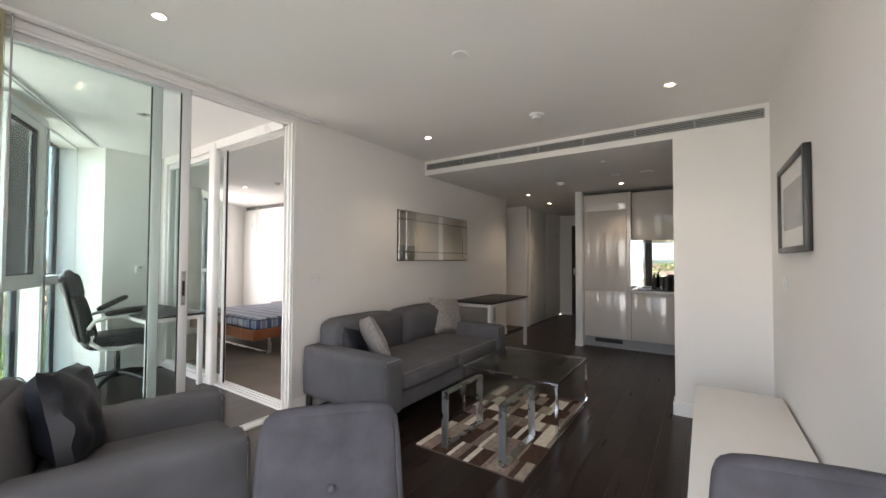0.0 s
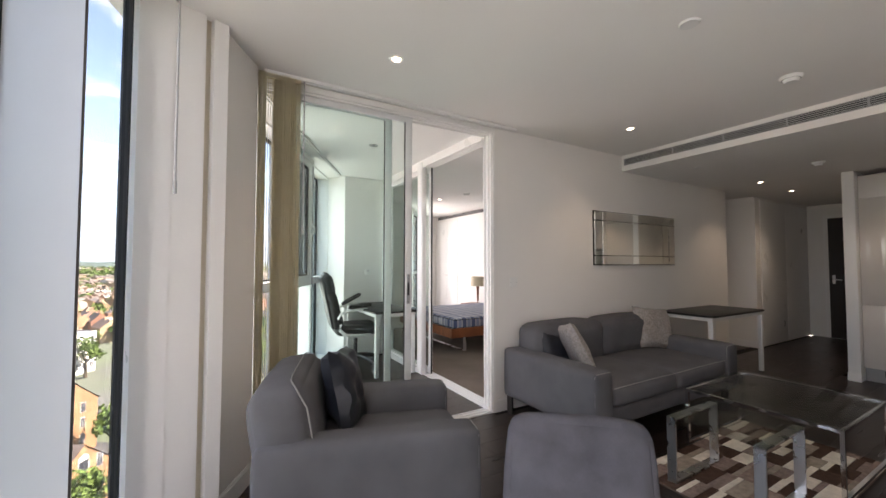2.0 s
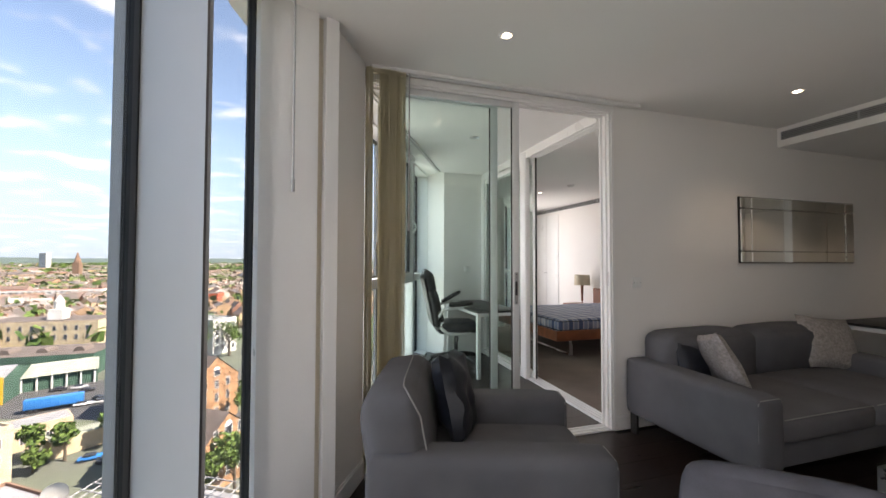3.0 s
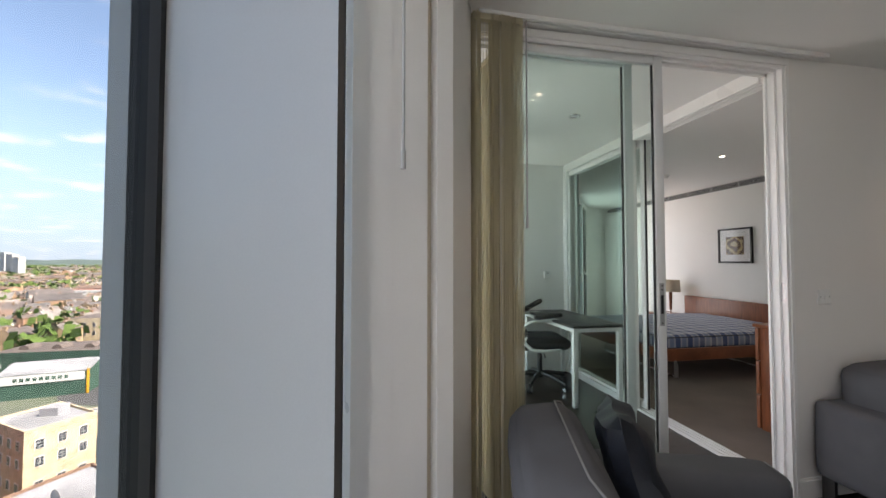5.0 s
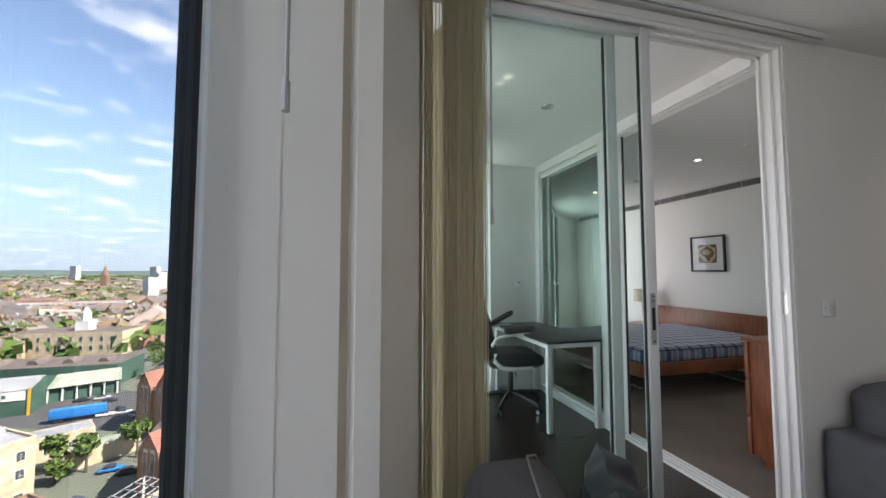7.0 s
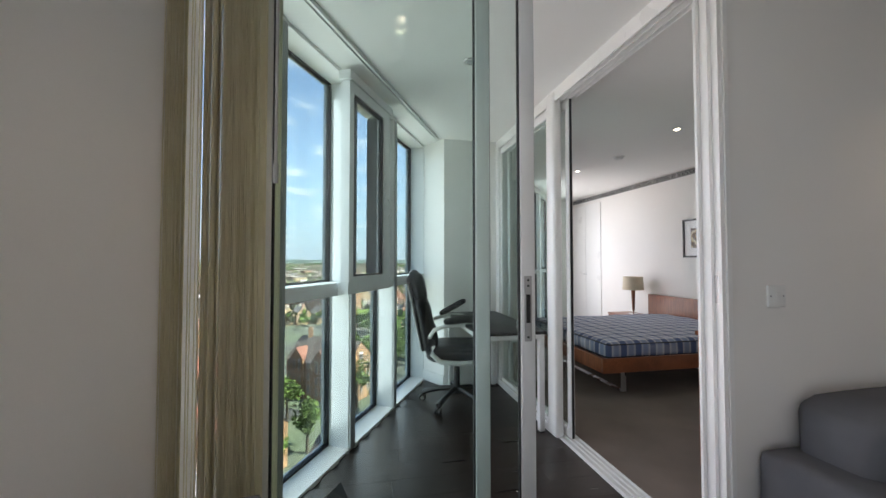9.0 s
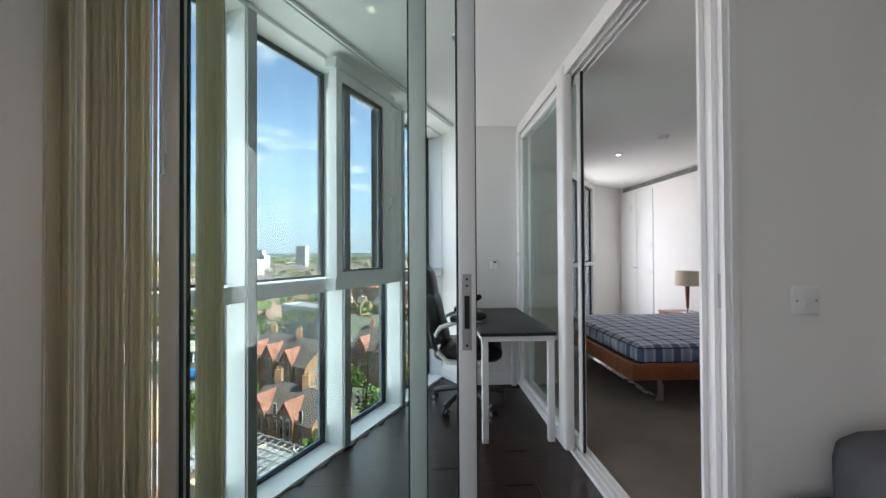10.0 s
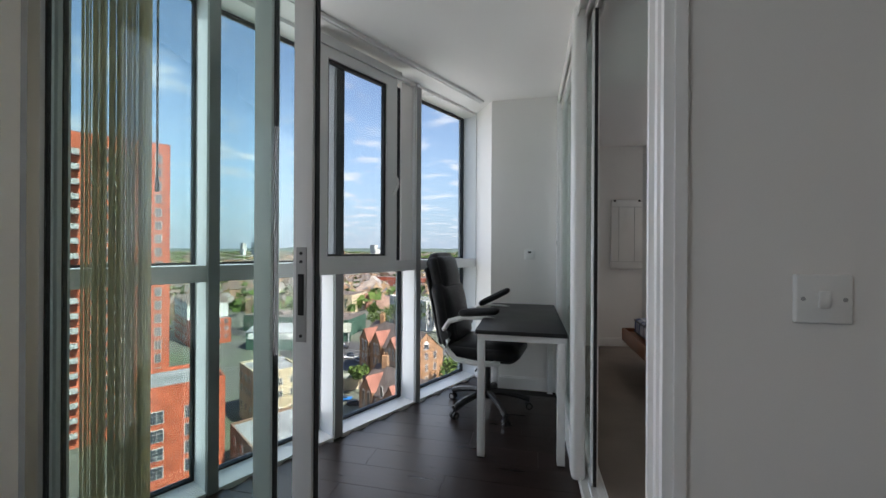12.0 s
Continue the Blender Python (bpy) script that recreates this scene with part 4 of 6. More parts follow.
base = thing("base_cabinet", "beige high-gloss kitchen base cabinet", "kitchen cabinet")
part("body", bbox(XK + .02, -2.98, .15, 4.48, -2.007, .832), KITCHEN, base)
part("door", bbox(XK, -2.60, .155, XK + .019, -2.010, .80, .0015), KITCHEN, base)
part("door", bbox(XK, -2.98, .155, XK + .019, -2.604, .80, .0015), KITCHEN, base)
tagged(part("worktop", bbox(XK - .005, -2.98, .834, 4.48, -2.007, .866, .002), mat("white_stone_worktop", (.72, .70, .68), .2, var=.05, scale=30)), "white stone kitchen worktop", "worktop")
wallc = thing("wall_cabinet", "beige high-gloss kitchen wall cabinet", "kitchen cabinet")
part("body", bbox(XK + .12, -2.98, 1.59, 4.48, -2.007, 2.29), KITCHEN, wallc)
part("door", bbox(XK + .10, -2.98, 1.585, XK + .119, -2.010, 2.285, .0015), KITCHEN, wallc)
tagged(part("splashback", bbox(4.46, -2.98, .868, 4.478, -2.007, 1.588), MIRROR), "mirrored glass splashback above the worktop", "splashback")
tagged(part("plinth", bbox(XK + .06, -2.98, 0, XK + .08, -1.354, .148), ALUD), "grey kitchen plinth under the cabinets", "plinth")
vg = thing("plinth_grille", "black ventilation grille in the kitchen plinth", "air grille", pose(XK + .058, -1.69, .10))
part("frame", bbox(-.004, -.19, -.03, .0, .19, .03), BLACKP, vg)
for k in range(4):
    part("slat", bbox(-.008, -.185, -.024 + k * .013, -.004, .185, -.019 + k * .013), BLACKP, vg)
tagged(part("ceramic_hob", bbox(XK + .06, -2.56, .866, XK + .54, -2.05, .874, .002), BLACKP), "black glass hob on the white worktop", "hob")
kt = thing("kettle", "black electric kettle on the kitchen worktop", "kettle", pose(XK + .22, -2.44, .874))
bm = bmesh.new()
cyl(bm, (0, 0, .02), (0, 0, .19), .075, 24, .058)
part("body", bm, BLACKP, kt)
bm = bmesh.new()
cyl(bm, (0, 0, 0), (0, 0, .02), .08, 24)
part("base", bm, BLACKP, kt)
part("handle", tube([(0, -.06, .18), (0, -.11, .17), (0, -.12, .10), (0, -.075, .05)], .01), BLACKP, kt)
bm = bmesh.new()
cyl(bm, (0, 0, .19), (0, 0, .205), .055, 24, .02)
part("lid", bm, BLACKP, kt)
bt = thing("bottle", "dark slim bottle on the kitchen worktop", "bottle", pose(XK + .3, -2.27, .866))
bm = bmesh.new()
cyl(bm, (0, 0, 0), (0, 0, .17), .027, 16)
cyl(bm, (0, 0, .17), (0, 0, .21), .027, 16, .01)
part("glass_body", bm, mat("dark_bottle", (.02, .015, .02), .1), bt)
bm = bmesh.new()
cyl(bm, (0, 0, .21), (0, 0, .25), .011, 12)
part("cap", bm, STEEL, bt)

# ---- hall ----
cl = thing("closet_doors", "white flush closet doors in the hall", "closet door", kind="structure")
for x in (5.03, 5.98):
    part("door", bbox(x, -.036, .02, x + .94, -.02, 2.30, .002), GLOSSW, cl)
dm = thing("door_3", "dark veneered entrance door, closed, in a white frame", "door", kind="structure")
bm = bmesh.new()
box(bm, 6.985, -.30, 0, 7.0, -.235, 2.16)
box(bm, 6.985, -1.24, 0, 7.0, -1.175, 2.16)
box(bm, 6.985, -1.175, 2.10, 7.0, -.30, 2.16)
part("door_frame", bm, GLOSSW, dm)
part("leaf", bbox(6.975, -1.175, .005, 6.999, -.30, 2.10), DOORD, dm)
bm = bmesh.new()
cyl(bm, (6.975, -.36, 1.02), (6.93, -.36, 1.02), .008, 10)
cyl(bm, (6.93, -.36, 1.02), (6.93, -.47, 1.02), .008, 10)
box(bm, 6.970, -.38, .95, 6.975, -.34, 1.10)
part("door_handle", bm, STEEL, dm, "brushed steel lever handle")

# ---- office chair ----
oc = thing("office_chair", "black leather office chair with silver arms at the desk", "office chair", pose(-.80, 2.12, 0, 0, 0, -8))
bm = bmesh.new()
cyl(bm, (0, 0, .09), (0, 0, .16), .04, 20, .032)
cyl(bm, (0, 0, .16), (0, 0, .40), .026, 16)
part("gas_lift", bm, BLACKP, oc)
for k in range(5):
    a = radians(72 * k + 20)
    d = Vector((math.cos(a), math.sin(a), 0))
    l = part("base_leg", tube([(d * .03) + Vector((0, 0, .13)), d * .12 + Vector((0, 0, .125)), d * .24 + Vector((0, 0, .10)), d * .315 + Vector((0, 0, .072))], .023, 8), BLACKP, oc)
    bm = bmesh.new()
    s = Vector((-d.y, d.x, 0))
    for w in (-.016, .016):
        cyl(bm, d * .315 + s * (w - .008) + Vector((0, 0, .027)), d * .315 + s * (w + .008) + Vector((0, 0, .027)), .027, 16)
    cyl(bm, d * .315 + Vector((0, 0, .03)), d * .315 + Vector((0, 0, .078)), .008, 8)
    cs = part("caster", bm, BLACKP, l)
    bm = bmesh.new()
    for w in (-.026, .026):
        cyl(bm, d * .315 + s * (w - .001) + Vector((0, 0, .027)), d * .315 + s * (w + .001) + Vector((0, 0, .027)), .017, 12)
    part("wheel_cap", bm, CHROME, l, "chrome wheel cap")
part("mechanism", bbox(-.12, -.10, .385, .12, .10, .425, .01), BLACKP, oc)
bm = bmesh.new()
cyl(bm, (.0, -.10, .40), (-.02, -.27, .36), .006, 8)
part("tilt_lever", bm, BLACKP, oc)
bm = soft(-.26, -.25, .42, .26, .25, .53, .05, .018, 9, seed=31, wob=.006)
part("seat", bm, LEATHER, oc)
bt_ = Matrix.Translation((-.24, 0, .50)) @ Matrix.Rotation(radians(-12), 4, "Y")
bk = part("backrest", soft(-.055, -.245, .0, .055, .245, .46, .05, .02, 9, bt_, 32, .008), LEATHER, oc)
part("head_cushion", soft(-.06, -.20, .40, .05, .20, .68, .055, .025, 9, bt_, 33, .008), LEATHER, bk)
part("lumbar_cushion", soft(.02, -.20, .02, .075, .20, .22, .03, .012, 7, bt_, 34, .006), LEATHER, bk)
part("back_shell", soft(-.075, -.225, .02, -.045, .225, .60, .03, .004, 7, bt_, 35), BLACKP, bk)
for s in (-1, 1):
    y = s * .285
    a = part("arm_frame", tube([(-.22, y, .56), (-.25, y, .64), (-.21, y, .70), (-.10, y, .735), (.05, y, .74), (.13, y, .725)], .018, 8), PLASTIC, oc, "silver grey plastic arm loop")
    part("arm_loop", tube([(-.22, y, .57), (-.23, y, .50), (-.16, y, .435), (-.02, y, .42), (.10, y * .9, .42), (.14, y * .8, .42)], .02, 8), PLASTIC, a)
    am2 = Matrix.Translation((-.10, y, .745)) @ Matrix.Rotation(radians(-6 if s < 0 else -28), 4, "Y") @ Matrix.Translation((.10, 0, 0))
    part("arm_pad", soft(-.13, -.035, .0, .15, .035, .045, .02, .004, 5, am2, 36 + s), LEATHER, a)
    bm = bmesh.new()
    cyl(bm, (-.235, y - .03, .60), (-.235, y + .03, .60), .03, 16)
    part("pivot", bm, BLACKP, a)

# ---- bedroom ----
bed = thing("bed", "low cherry wood double bed on steel runners", "bed")
BX0, BX1, BY0, BY1 = .49, 2.60, 1.87, 3.63
for nm, a in (("side_rail", (BX0, BY0, .25, BX1, BY0 + .025, .38)), ("side_rail", (BX0, BY1 - .025, .25, BX1, BY1, .38)), ("foot_rail", (BX0, BY0 + .025, .25, BX0 + .025, BY1 - .025, .38)), ("platform", (BX0 + .025, BY0 + .025, .30, BX1, BY1 - .025, .345))):
    part(nm, bbox(*a, .002), CHERRY, bed)
part("headboard", bbox(2.60, 1.78, .18, 2.655, 3.86, .76, .004), CHERRY, bed)
for x in (.82, 2.2):
    f = part("runner", bbox(x, BY0 + .20, .0, x + .05, BY1 - .20, .012), STEEL, bed)
    for y in (BY0 + .20, BY1 - .212):
        part("leg", bbox(x, y, .012, x + .05, y + .012, .25), STEEL, f)


def tartan(name):
    """Blue and cream checked cotton."""
    m = bpy.data.materials.new(name)
    m.use_nodes = True
    nt = m.node_tree
    p = nt.nodes["Principled BSDF"]
    p.inputs["Roughness"].default_value = .9
    tc = nt.nodes.new("ShaderNodeTexCoord")
    out = None
    for axis in ("X", "Y"):
        w = nt.nodes.new("ShaderNodeTexWave")
        w.bands_direction = axis
        w.inputs["Scale"].default_value, w.inputs["Distortion"].default_value = 2.1, .5
        nt.links.new(tc.outputs["Object"], w.inputs[0])
        r = nt.nodes.new("ShaderNodeValToRGB")
        r.color_ramp.elements[0].color, r.color_ramp.elements[0].position = (.075, .105, .21, 1), .26
        r.color_ramp.elements[1].color, r.color_ramp.elements[1].position = (.76, .75, .73, 1), .46
        e = r.color_ramp.elements.new(.9)
        e.color = (.32, .37, .50, 1)
        nt.links.new(w.outputs[0], r.inputs[0])
        if out is None:
            out = r.outputs[0]
        else:
            mx = nt.nodes.new("ShaderNodeMix")
            mx.data_type = "RGBA"
            mx.inputs[0].default_value = .5
            nt.links.new(out, mx.inputs[6])
            nt.links.new(r.outputs[0], mx.inputs[7])
            out = mx.outputs[2]
    nt.links.new(out, p.inputs["Base Color"])
    return m


mt = thing("mattress", "bare mattress in blue and cream checked cotton", "mattress")
bm = soft(BX0 + .09, BY0 + .06, .345, BX1 - .005, BY1 - .10, .515, .05, .012, 15, seed=41, wob=.008)
for v in bm.verts:
    if v.co.z > .47:
        v.co.z += .006 * (math.sin(v.co.x * 22) * math.sin(v.co.y * 22))
part("ticking", bm, tartan("blue_checked_ticking"), mt)
for z in (.375, .49):
    x0, y0, x1, y1 = BX0 + .088, BY0 + .058, BX1 - .003, BY1 - .098
    part("edge_piping", tube([(x0 + .03, y0, z), (x1 - .03, y0, z), (x1, y0 + .03, z), (x1, y1 - .03, z), (x1 - .03, y1, z), (x0 + .03, y1, z), (x0, y1 - .03, z), (x0, y0 + .03, z)], .006, 6, True), NAVY, mt)

SHADE = mat("cream_lampshade_fabric", (.62, .55, .42), .9, var=.04, scale=20)
def bedside(y0, y1, lampy):
    n = thing("bedside_table", "low cherry wood bedside table next to the bed", "bedside table", group="bedside tables")
    part("top", bbox(2.24, y0, .41, 2.655, y1, .435, .002), CHERRY, n)
    part("body", bbox(2.26, y0 + .01, .14, 2.655, y1 - .01, .41), CHERRY, n)
    part("drawer", bbox(2.245, y0 + .012, .15, 2.26, y1 - .012, .405, .002), CHERRY, n)
    part("plinth", bbox(2.30, y0 + .05, 0.004, 2.62, y1 - .05, .14), BLACKP, n)
    l = thing("table_lamp", "table lamp with cream drum shade on a wooden stem", "table lamp", pose(2.44, lampy, .435), group="bedside lamps")
    bm = bmesh.new()
    box(bm, -.06, -.06, 0, .06, .06, .018)
    part("foot", bm, CHROME, l)
    bm = bmesh.new()
    cyl(bm, (0, 0, .018), (0, 0, .07), .008, 12)
    cyl(bm, (0, 0, .07), (0, 0, .40), .018, 16, .03)
    part("stem", bm, CHERRY, l)
    bm = bmesh.new()
    n_ = 32
    rings = [[bm.verts.new((r * math.cos(k * 2 * math.pi / n_), r * math.sin(k * 2 * math.pi / n_), z)) for k in range(n_)] for r, z in ((.15, .38), (.14, .58), (.137, .58), (.147, .38))]
    for a, b in ((0, 1), (1, 2), (2, 3), (3, 0)):
        for k in range(n_):
            bm.faces.new((rings[a][k], rings[a][(k + 1) % n_], rings[b][(k + 1) % n_], rings[b][k]))
    bmesh.ops.recalc_face_normals(bm, faces=bm.faces)
    part("shade", bm, SHADE, l)


bedside(3.87, 4.33, 3.98)
bedside(1.28, 1.76, 1.60)
cd = thing("chest_of_drawers", "tall cherry wood chest of drawers beside the bedroom door", "chest of drawers")
part("body", bbox(.33, .16, .06, 1.22, .66, .83, .002), CHERRY, cd)
part("top", bbox(.31, .14, .83, 1.24, .70, .855, .003), CHERRY, cd)
part("plinth", bbox(.36, .18, 0.004, 1.19, .62, .06), CHERRY, cd)
for k in range(3):
    part("drawer", bbox(.315, .66, .07 + k * .255, 1.235, .685, .07 + k * .255 + .245, .002), CHERRY, cd)
wd = thing("wardrobe_doors", "white flush built-in wardrobe doors with small knobs", "wardrobe door", kind="structure")
for y in (5.14, 5.64):
    d = part("door", bbox(2.664, y, .03, 2.679, y + .49, 2.36, .002), GLOSSW, wd)
    bm = bmesh.new()
    cyl(bm, (2.664, y + (.46 if y < 5.3 else .03), 1.0), (2.64, y + (.46 if y < 5.3 else .03), 1.0), .009, 12)
    part("knob", bm, STEEL, d)
nb = thing("notice_board", "white panelled board with dark clips hung on the wall", "board", pose(.70, 4.388, 1.41, 0, 0, math.degrees(math.atan2(.17, 1.10))))
part("panel", bbox(-.19, -.03, -.43, .19, -.004, .43, .004), PAPER, nb)
for x in (-.10, .09):
    part("groove", bbox(x, -.032, -.34, x + .004, -.03, .34), GREYP, nb)
for z in (-.345, .34):
    part("groove", bbox(-.185, -.032, z, .185, -.03, z + .004), GREYP, nb)
for x in (-.15, .15):
    part("clip", bbox(x - .012, -.036, .405, x + .012, -.004, .43), FRAMEB, nb)


# ---- the city outside ----
GZ = -41.0


def citymat(name, cols, scale, rough=.9, island=True, brick=False):
    """Colour picked per piece from a ramp, with stains."""
    m = bpy.data.materials.new(name)
    m.use_nodes = True
    nt = m.node_tree
    p = nt.nodes["Principled BSDF"]
    p.inputs["Roughness"].default_value = rough
    p.inputs["Specular IOR Level"].default_value = .2
    r = nt.nodes.new("ShaderNodeValToRGB")
    r.color_ramp.elements[0].color = (*cols[0], 1)
    r.color_ramp.elements[1].color = (*cols[-1], 1)
    for i, c in enumerate(cols[1:-1]):
        e = r.color_ramp.elements.new((i + 1) / (len(cols) - 1))
        e.color = (*c, 1)
    if island:
        g = nt.nodes.new("ShaderNodeNewGeometry")
        nt.links.new(g.outputs["Random Per Island"], r.inputs[0])
    tc = nt.nodes.new("ShaderNodeTexCoord")
    n = nt.nodes.new("ShaderNodeTexNoise")
    n.inputs["Scale"].default_value, n.inputs["Detail"].default_value = scale, 6
    nt.links.new(tc.outputs["Object"], n.inputs["Vector"])
    if not island:
        nt.links.new(n.outputs[0], r.inputs[0])
    mr_ = nt.nodes.new("ShaderNodeMapRange")
    mr_.inputs["From Min"].default_value, mr_.inputs["From Max"].default_value = .3, .7
    mr_.inputs["To Min"].default_value, mr_.inputs["To Max"].default_value = .72, 1.25
    nt.links.new(n.outputs[0], mr_.inputs[0])
    v = nt.nodes.new("ShaderNodeVectorMath")
    v.operation = "SCALE"
    nt.links.new(r.outputs[0], v.inputs[0])
    nt.links.new(mr_.outputs[0], v.inputs["Scale"])
    nt.links.new(v.outputs[0], p.inputs["Base Color"])
    return m


GROUND = citymat("city_ground", ((0.081, 0.081, 0.078), (0.135, 0.135, 0.128), (0.085, 0.105, 0.065), (0.176, 0.162, 0.149)), .03, island=False)
ASPH = mat("asphalt", (.055, .055, .056), .9, var=.25, scale=.3, bscale=6)
BRICKB = citymat("brown_brick", ((0.162, 0.101, 0.074), (0.216, 0.135, 0.095)), .6)
BRICKO = citymat("orange_brick", ((.27, .15, .085), (.34, .20, .11)), .6)
BRICKY = citymat("sandy_brick", ((.42, .34, .23), (.49, .41, .29)), .8)
BRICKR = citymat("red_brick", ((.36, .085, .045), (.42, .11, .06)), .5)
SLATE = citymat("slate_roof", ((0.10, 0.083, 0.075), (0.145, 0.118, 0.105)), .5)
TILE = citymat("clay_tile_roof", ((.23, .10, .075), (.28, .13, .095)), .5)
FLATR = citymat("flat_roof_felt", ((0.216, 0.223, 0.230), (0.270, 0.270, 0.284)), .2)
WHITER = citymat("white_render", ((.50, .50, .48), (.58, .58, .56)), .3)
GREENM = citymat("green_cladding", ((.04, .085, .064), (.055, .105, .08)), .3)
PALEG = citymat("pale_green_roof", ((.24, .26, .21), (.29, .31, .26)), .3)
WINW = mat("white_sash_window", (.62, .62, .60), .5)
WING = mat("dark_window_glass", (.03, .035, .045), .12, var=.1)
HOUSEW = citymat("terrace_brick", ((0.216, 0.142, 0.101), (0.324, 0.216, 0.135), (0.405, 0.297, 0.189), (0.270, 0.135, 0.095), (0.567, 0.540, 0.486)), .2)
HOUSER = citymat("terrace_roof", ((0.085, 0.078, 0.078), (0.13, 0.105, 0.095), (0.16, 0.105, 0.082), (0.105, 0.10, 0.10), (0.15, 0.13, 0.12), (0.33, 0.31, 0.29)), .2)
SASH = citymat("terrace_window", ((.03, .035, .045), (.10, .11, .12), (.55, .55, .53)), .2)
# hill green greyed in the base colour to stand in for haze
HILL = citymat("haze_toned_hills", ((.07, .10, .085), (.10, .13, .12)), .01, island=False)
FOLI = citymat("foliage", ((0.041, 0.074, 0.019), (0.074, 0.121, 0.030), (0.115, 0.162, 0.041)), .5)
BARK = mat("bark", (.09, .07, .05), .9)

gr = bmesh.new()
q = [gr.verts.new(p) for p in ((-4500, -4500, GZ), (4500, -4500, GZ), (4500, 4500, GZ), (-4500, 4500, GZ))]
gr.faces.new(q)
structure("ground", gr, GROUND, "city ground of streets and gardens", "ground")
bm = bmesh.new()
def strip(bm, pts, w, z):
    pts = [Vector(p) for p in pts]
    for p, q in zip(pts, pts[1:]):
        n = Vector((-(q - p).y, (q - p).x)).normalized() * w / 2
        bm.faces.new([bm.verts.new((*(v), z)) for v in (p - n, q - n, q + n, p + n)])
strip(bm, [(-20, 108), (-74, 137), (-140, 165), (-260, 200)], 11, GZ + .05)
bm.faces.new([bm.verts.new((x, y, GZ + .06)) for x, y in ((-128, 178), (-95, 132), (-58, 120), (-70, 158))])
structure("road", bm, ASPH, "asphalt street and car park below", "road")


def gable(bmw, bmr, o, u, ln, dp, eave, ridge, over=.4, z=GZ):
    """A pitched-roof block: corner o, run u, its back to the left of u."""
    o, u = Vector(o), Vector(u).normalized()
    v = Vector((-u.y, u.x))
    c = [o, o + u * ln, o + u * ln + v * dp, o + v * dp]
    lo = [bmw.verts.new((*p, z)) for p in c]
    hi = [bmw.verts.new((*p, z + eave)) for p in c]
    m0, m1 = o + v * dp / 2, o + u * ln + v * dp / 2
    r0, r1 = bmw.verts.new((*m0, z + ridge)), bmw.verts.new((*m1, z + ridge))
    bmw.faces.new((lo[0], lo[1], hi[1], hi[0]))
    bmw.faces.new((lo[2], lo[3], hi[3], hi[2]))
    bmw.faces.new((lo[1], lo[2], hi[2], r1, hi[1]))
    bmw.faces.new((lo[3], lo[0], hi[0], r0, hi[3]))
    s = (ridge - eave) / (dp / 2)
    a = [o - u * .2 - v * over, o + u * (ln + .2) - v * over]
    b = [o + u * (ln + .2) + v * (dp + over), o - u * .2 + v * (dp + over)]
    rr0, rr1 = m0 - u * .2, m1 + u * .2
    ze = z + eave - over * s
    for th in (.12,):
        A = [bmr.verts.new((*a[0], ze)), bmr.verts.new((*a[1], ze)), bmr.verts.new((*rr1, z + ridge + th)), bmr.verts.new((*rr0, z + ridge + th))]
        bmr.faces.new(A)
        B = [bmr.verts.new((*b[0], ze)), bmr.verts.new((*b[1], ze)), A[3], A[2]]
        bmr.faces.new(B)


def win_mesh(w, h, arched=False):
    """A white window: frame, glazing bars and sill; local x along the wall, y outwards."""
    bm = bmesh.new()
    box(bm, -w / 2, 0, 0, w / 2, .10, h)
    if arched:
        cyl(bm, (0, 0, h), (0, .10, h), w / 2, 16)
    return bm


def put_windows(parent, o, u, xs, zs, w, h, name="window", arched=False):
    """White framed windows with dark panes on the wall that runs along u from o."""
    o, u = Vector(o), Vector(u).normalized()
    ang = math.atan2(u.y, u.x)
    fm = mesh_of(name, win_mesh(w, h, arched), WINW, False)
    bm = bmesh.new()
    nx, nz = 2, 3
    for i in range(nx):
        for j in range(nz):
            x0, z0 = -w / 2 + .10 + i * (w - .2 + .06) / nx, .10 + j * (h - .2 + .06) / nz
            box(bm, x0, -.02, z0, x0 + (w - .2 + .06) / nx - .06, 0.0, z0 + (h - .2 + .06) / nz - .06)
    pm = mesh_of("pane", bm, WING, False)
    for x in xs:
        for z in zs:
            p = o + u * x
            ob = new(name, fm)
            ob.parent = parent
            ob.matrix_local = Matrix.Translation((p.x, p.y, GZ + z)) @ Matrix.Rotation(ang, 4, "Z") @ Matrix.Translation((0, -.08, 0))
            g = new("pane", pm)
            g.parent = ob


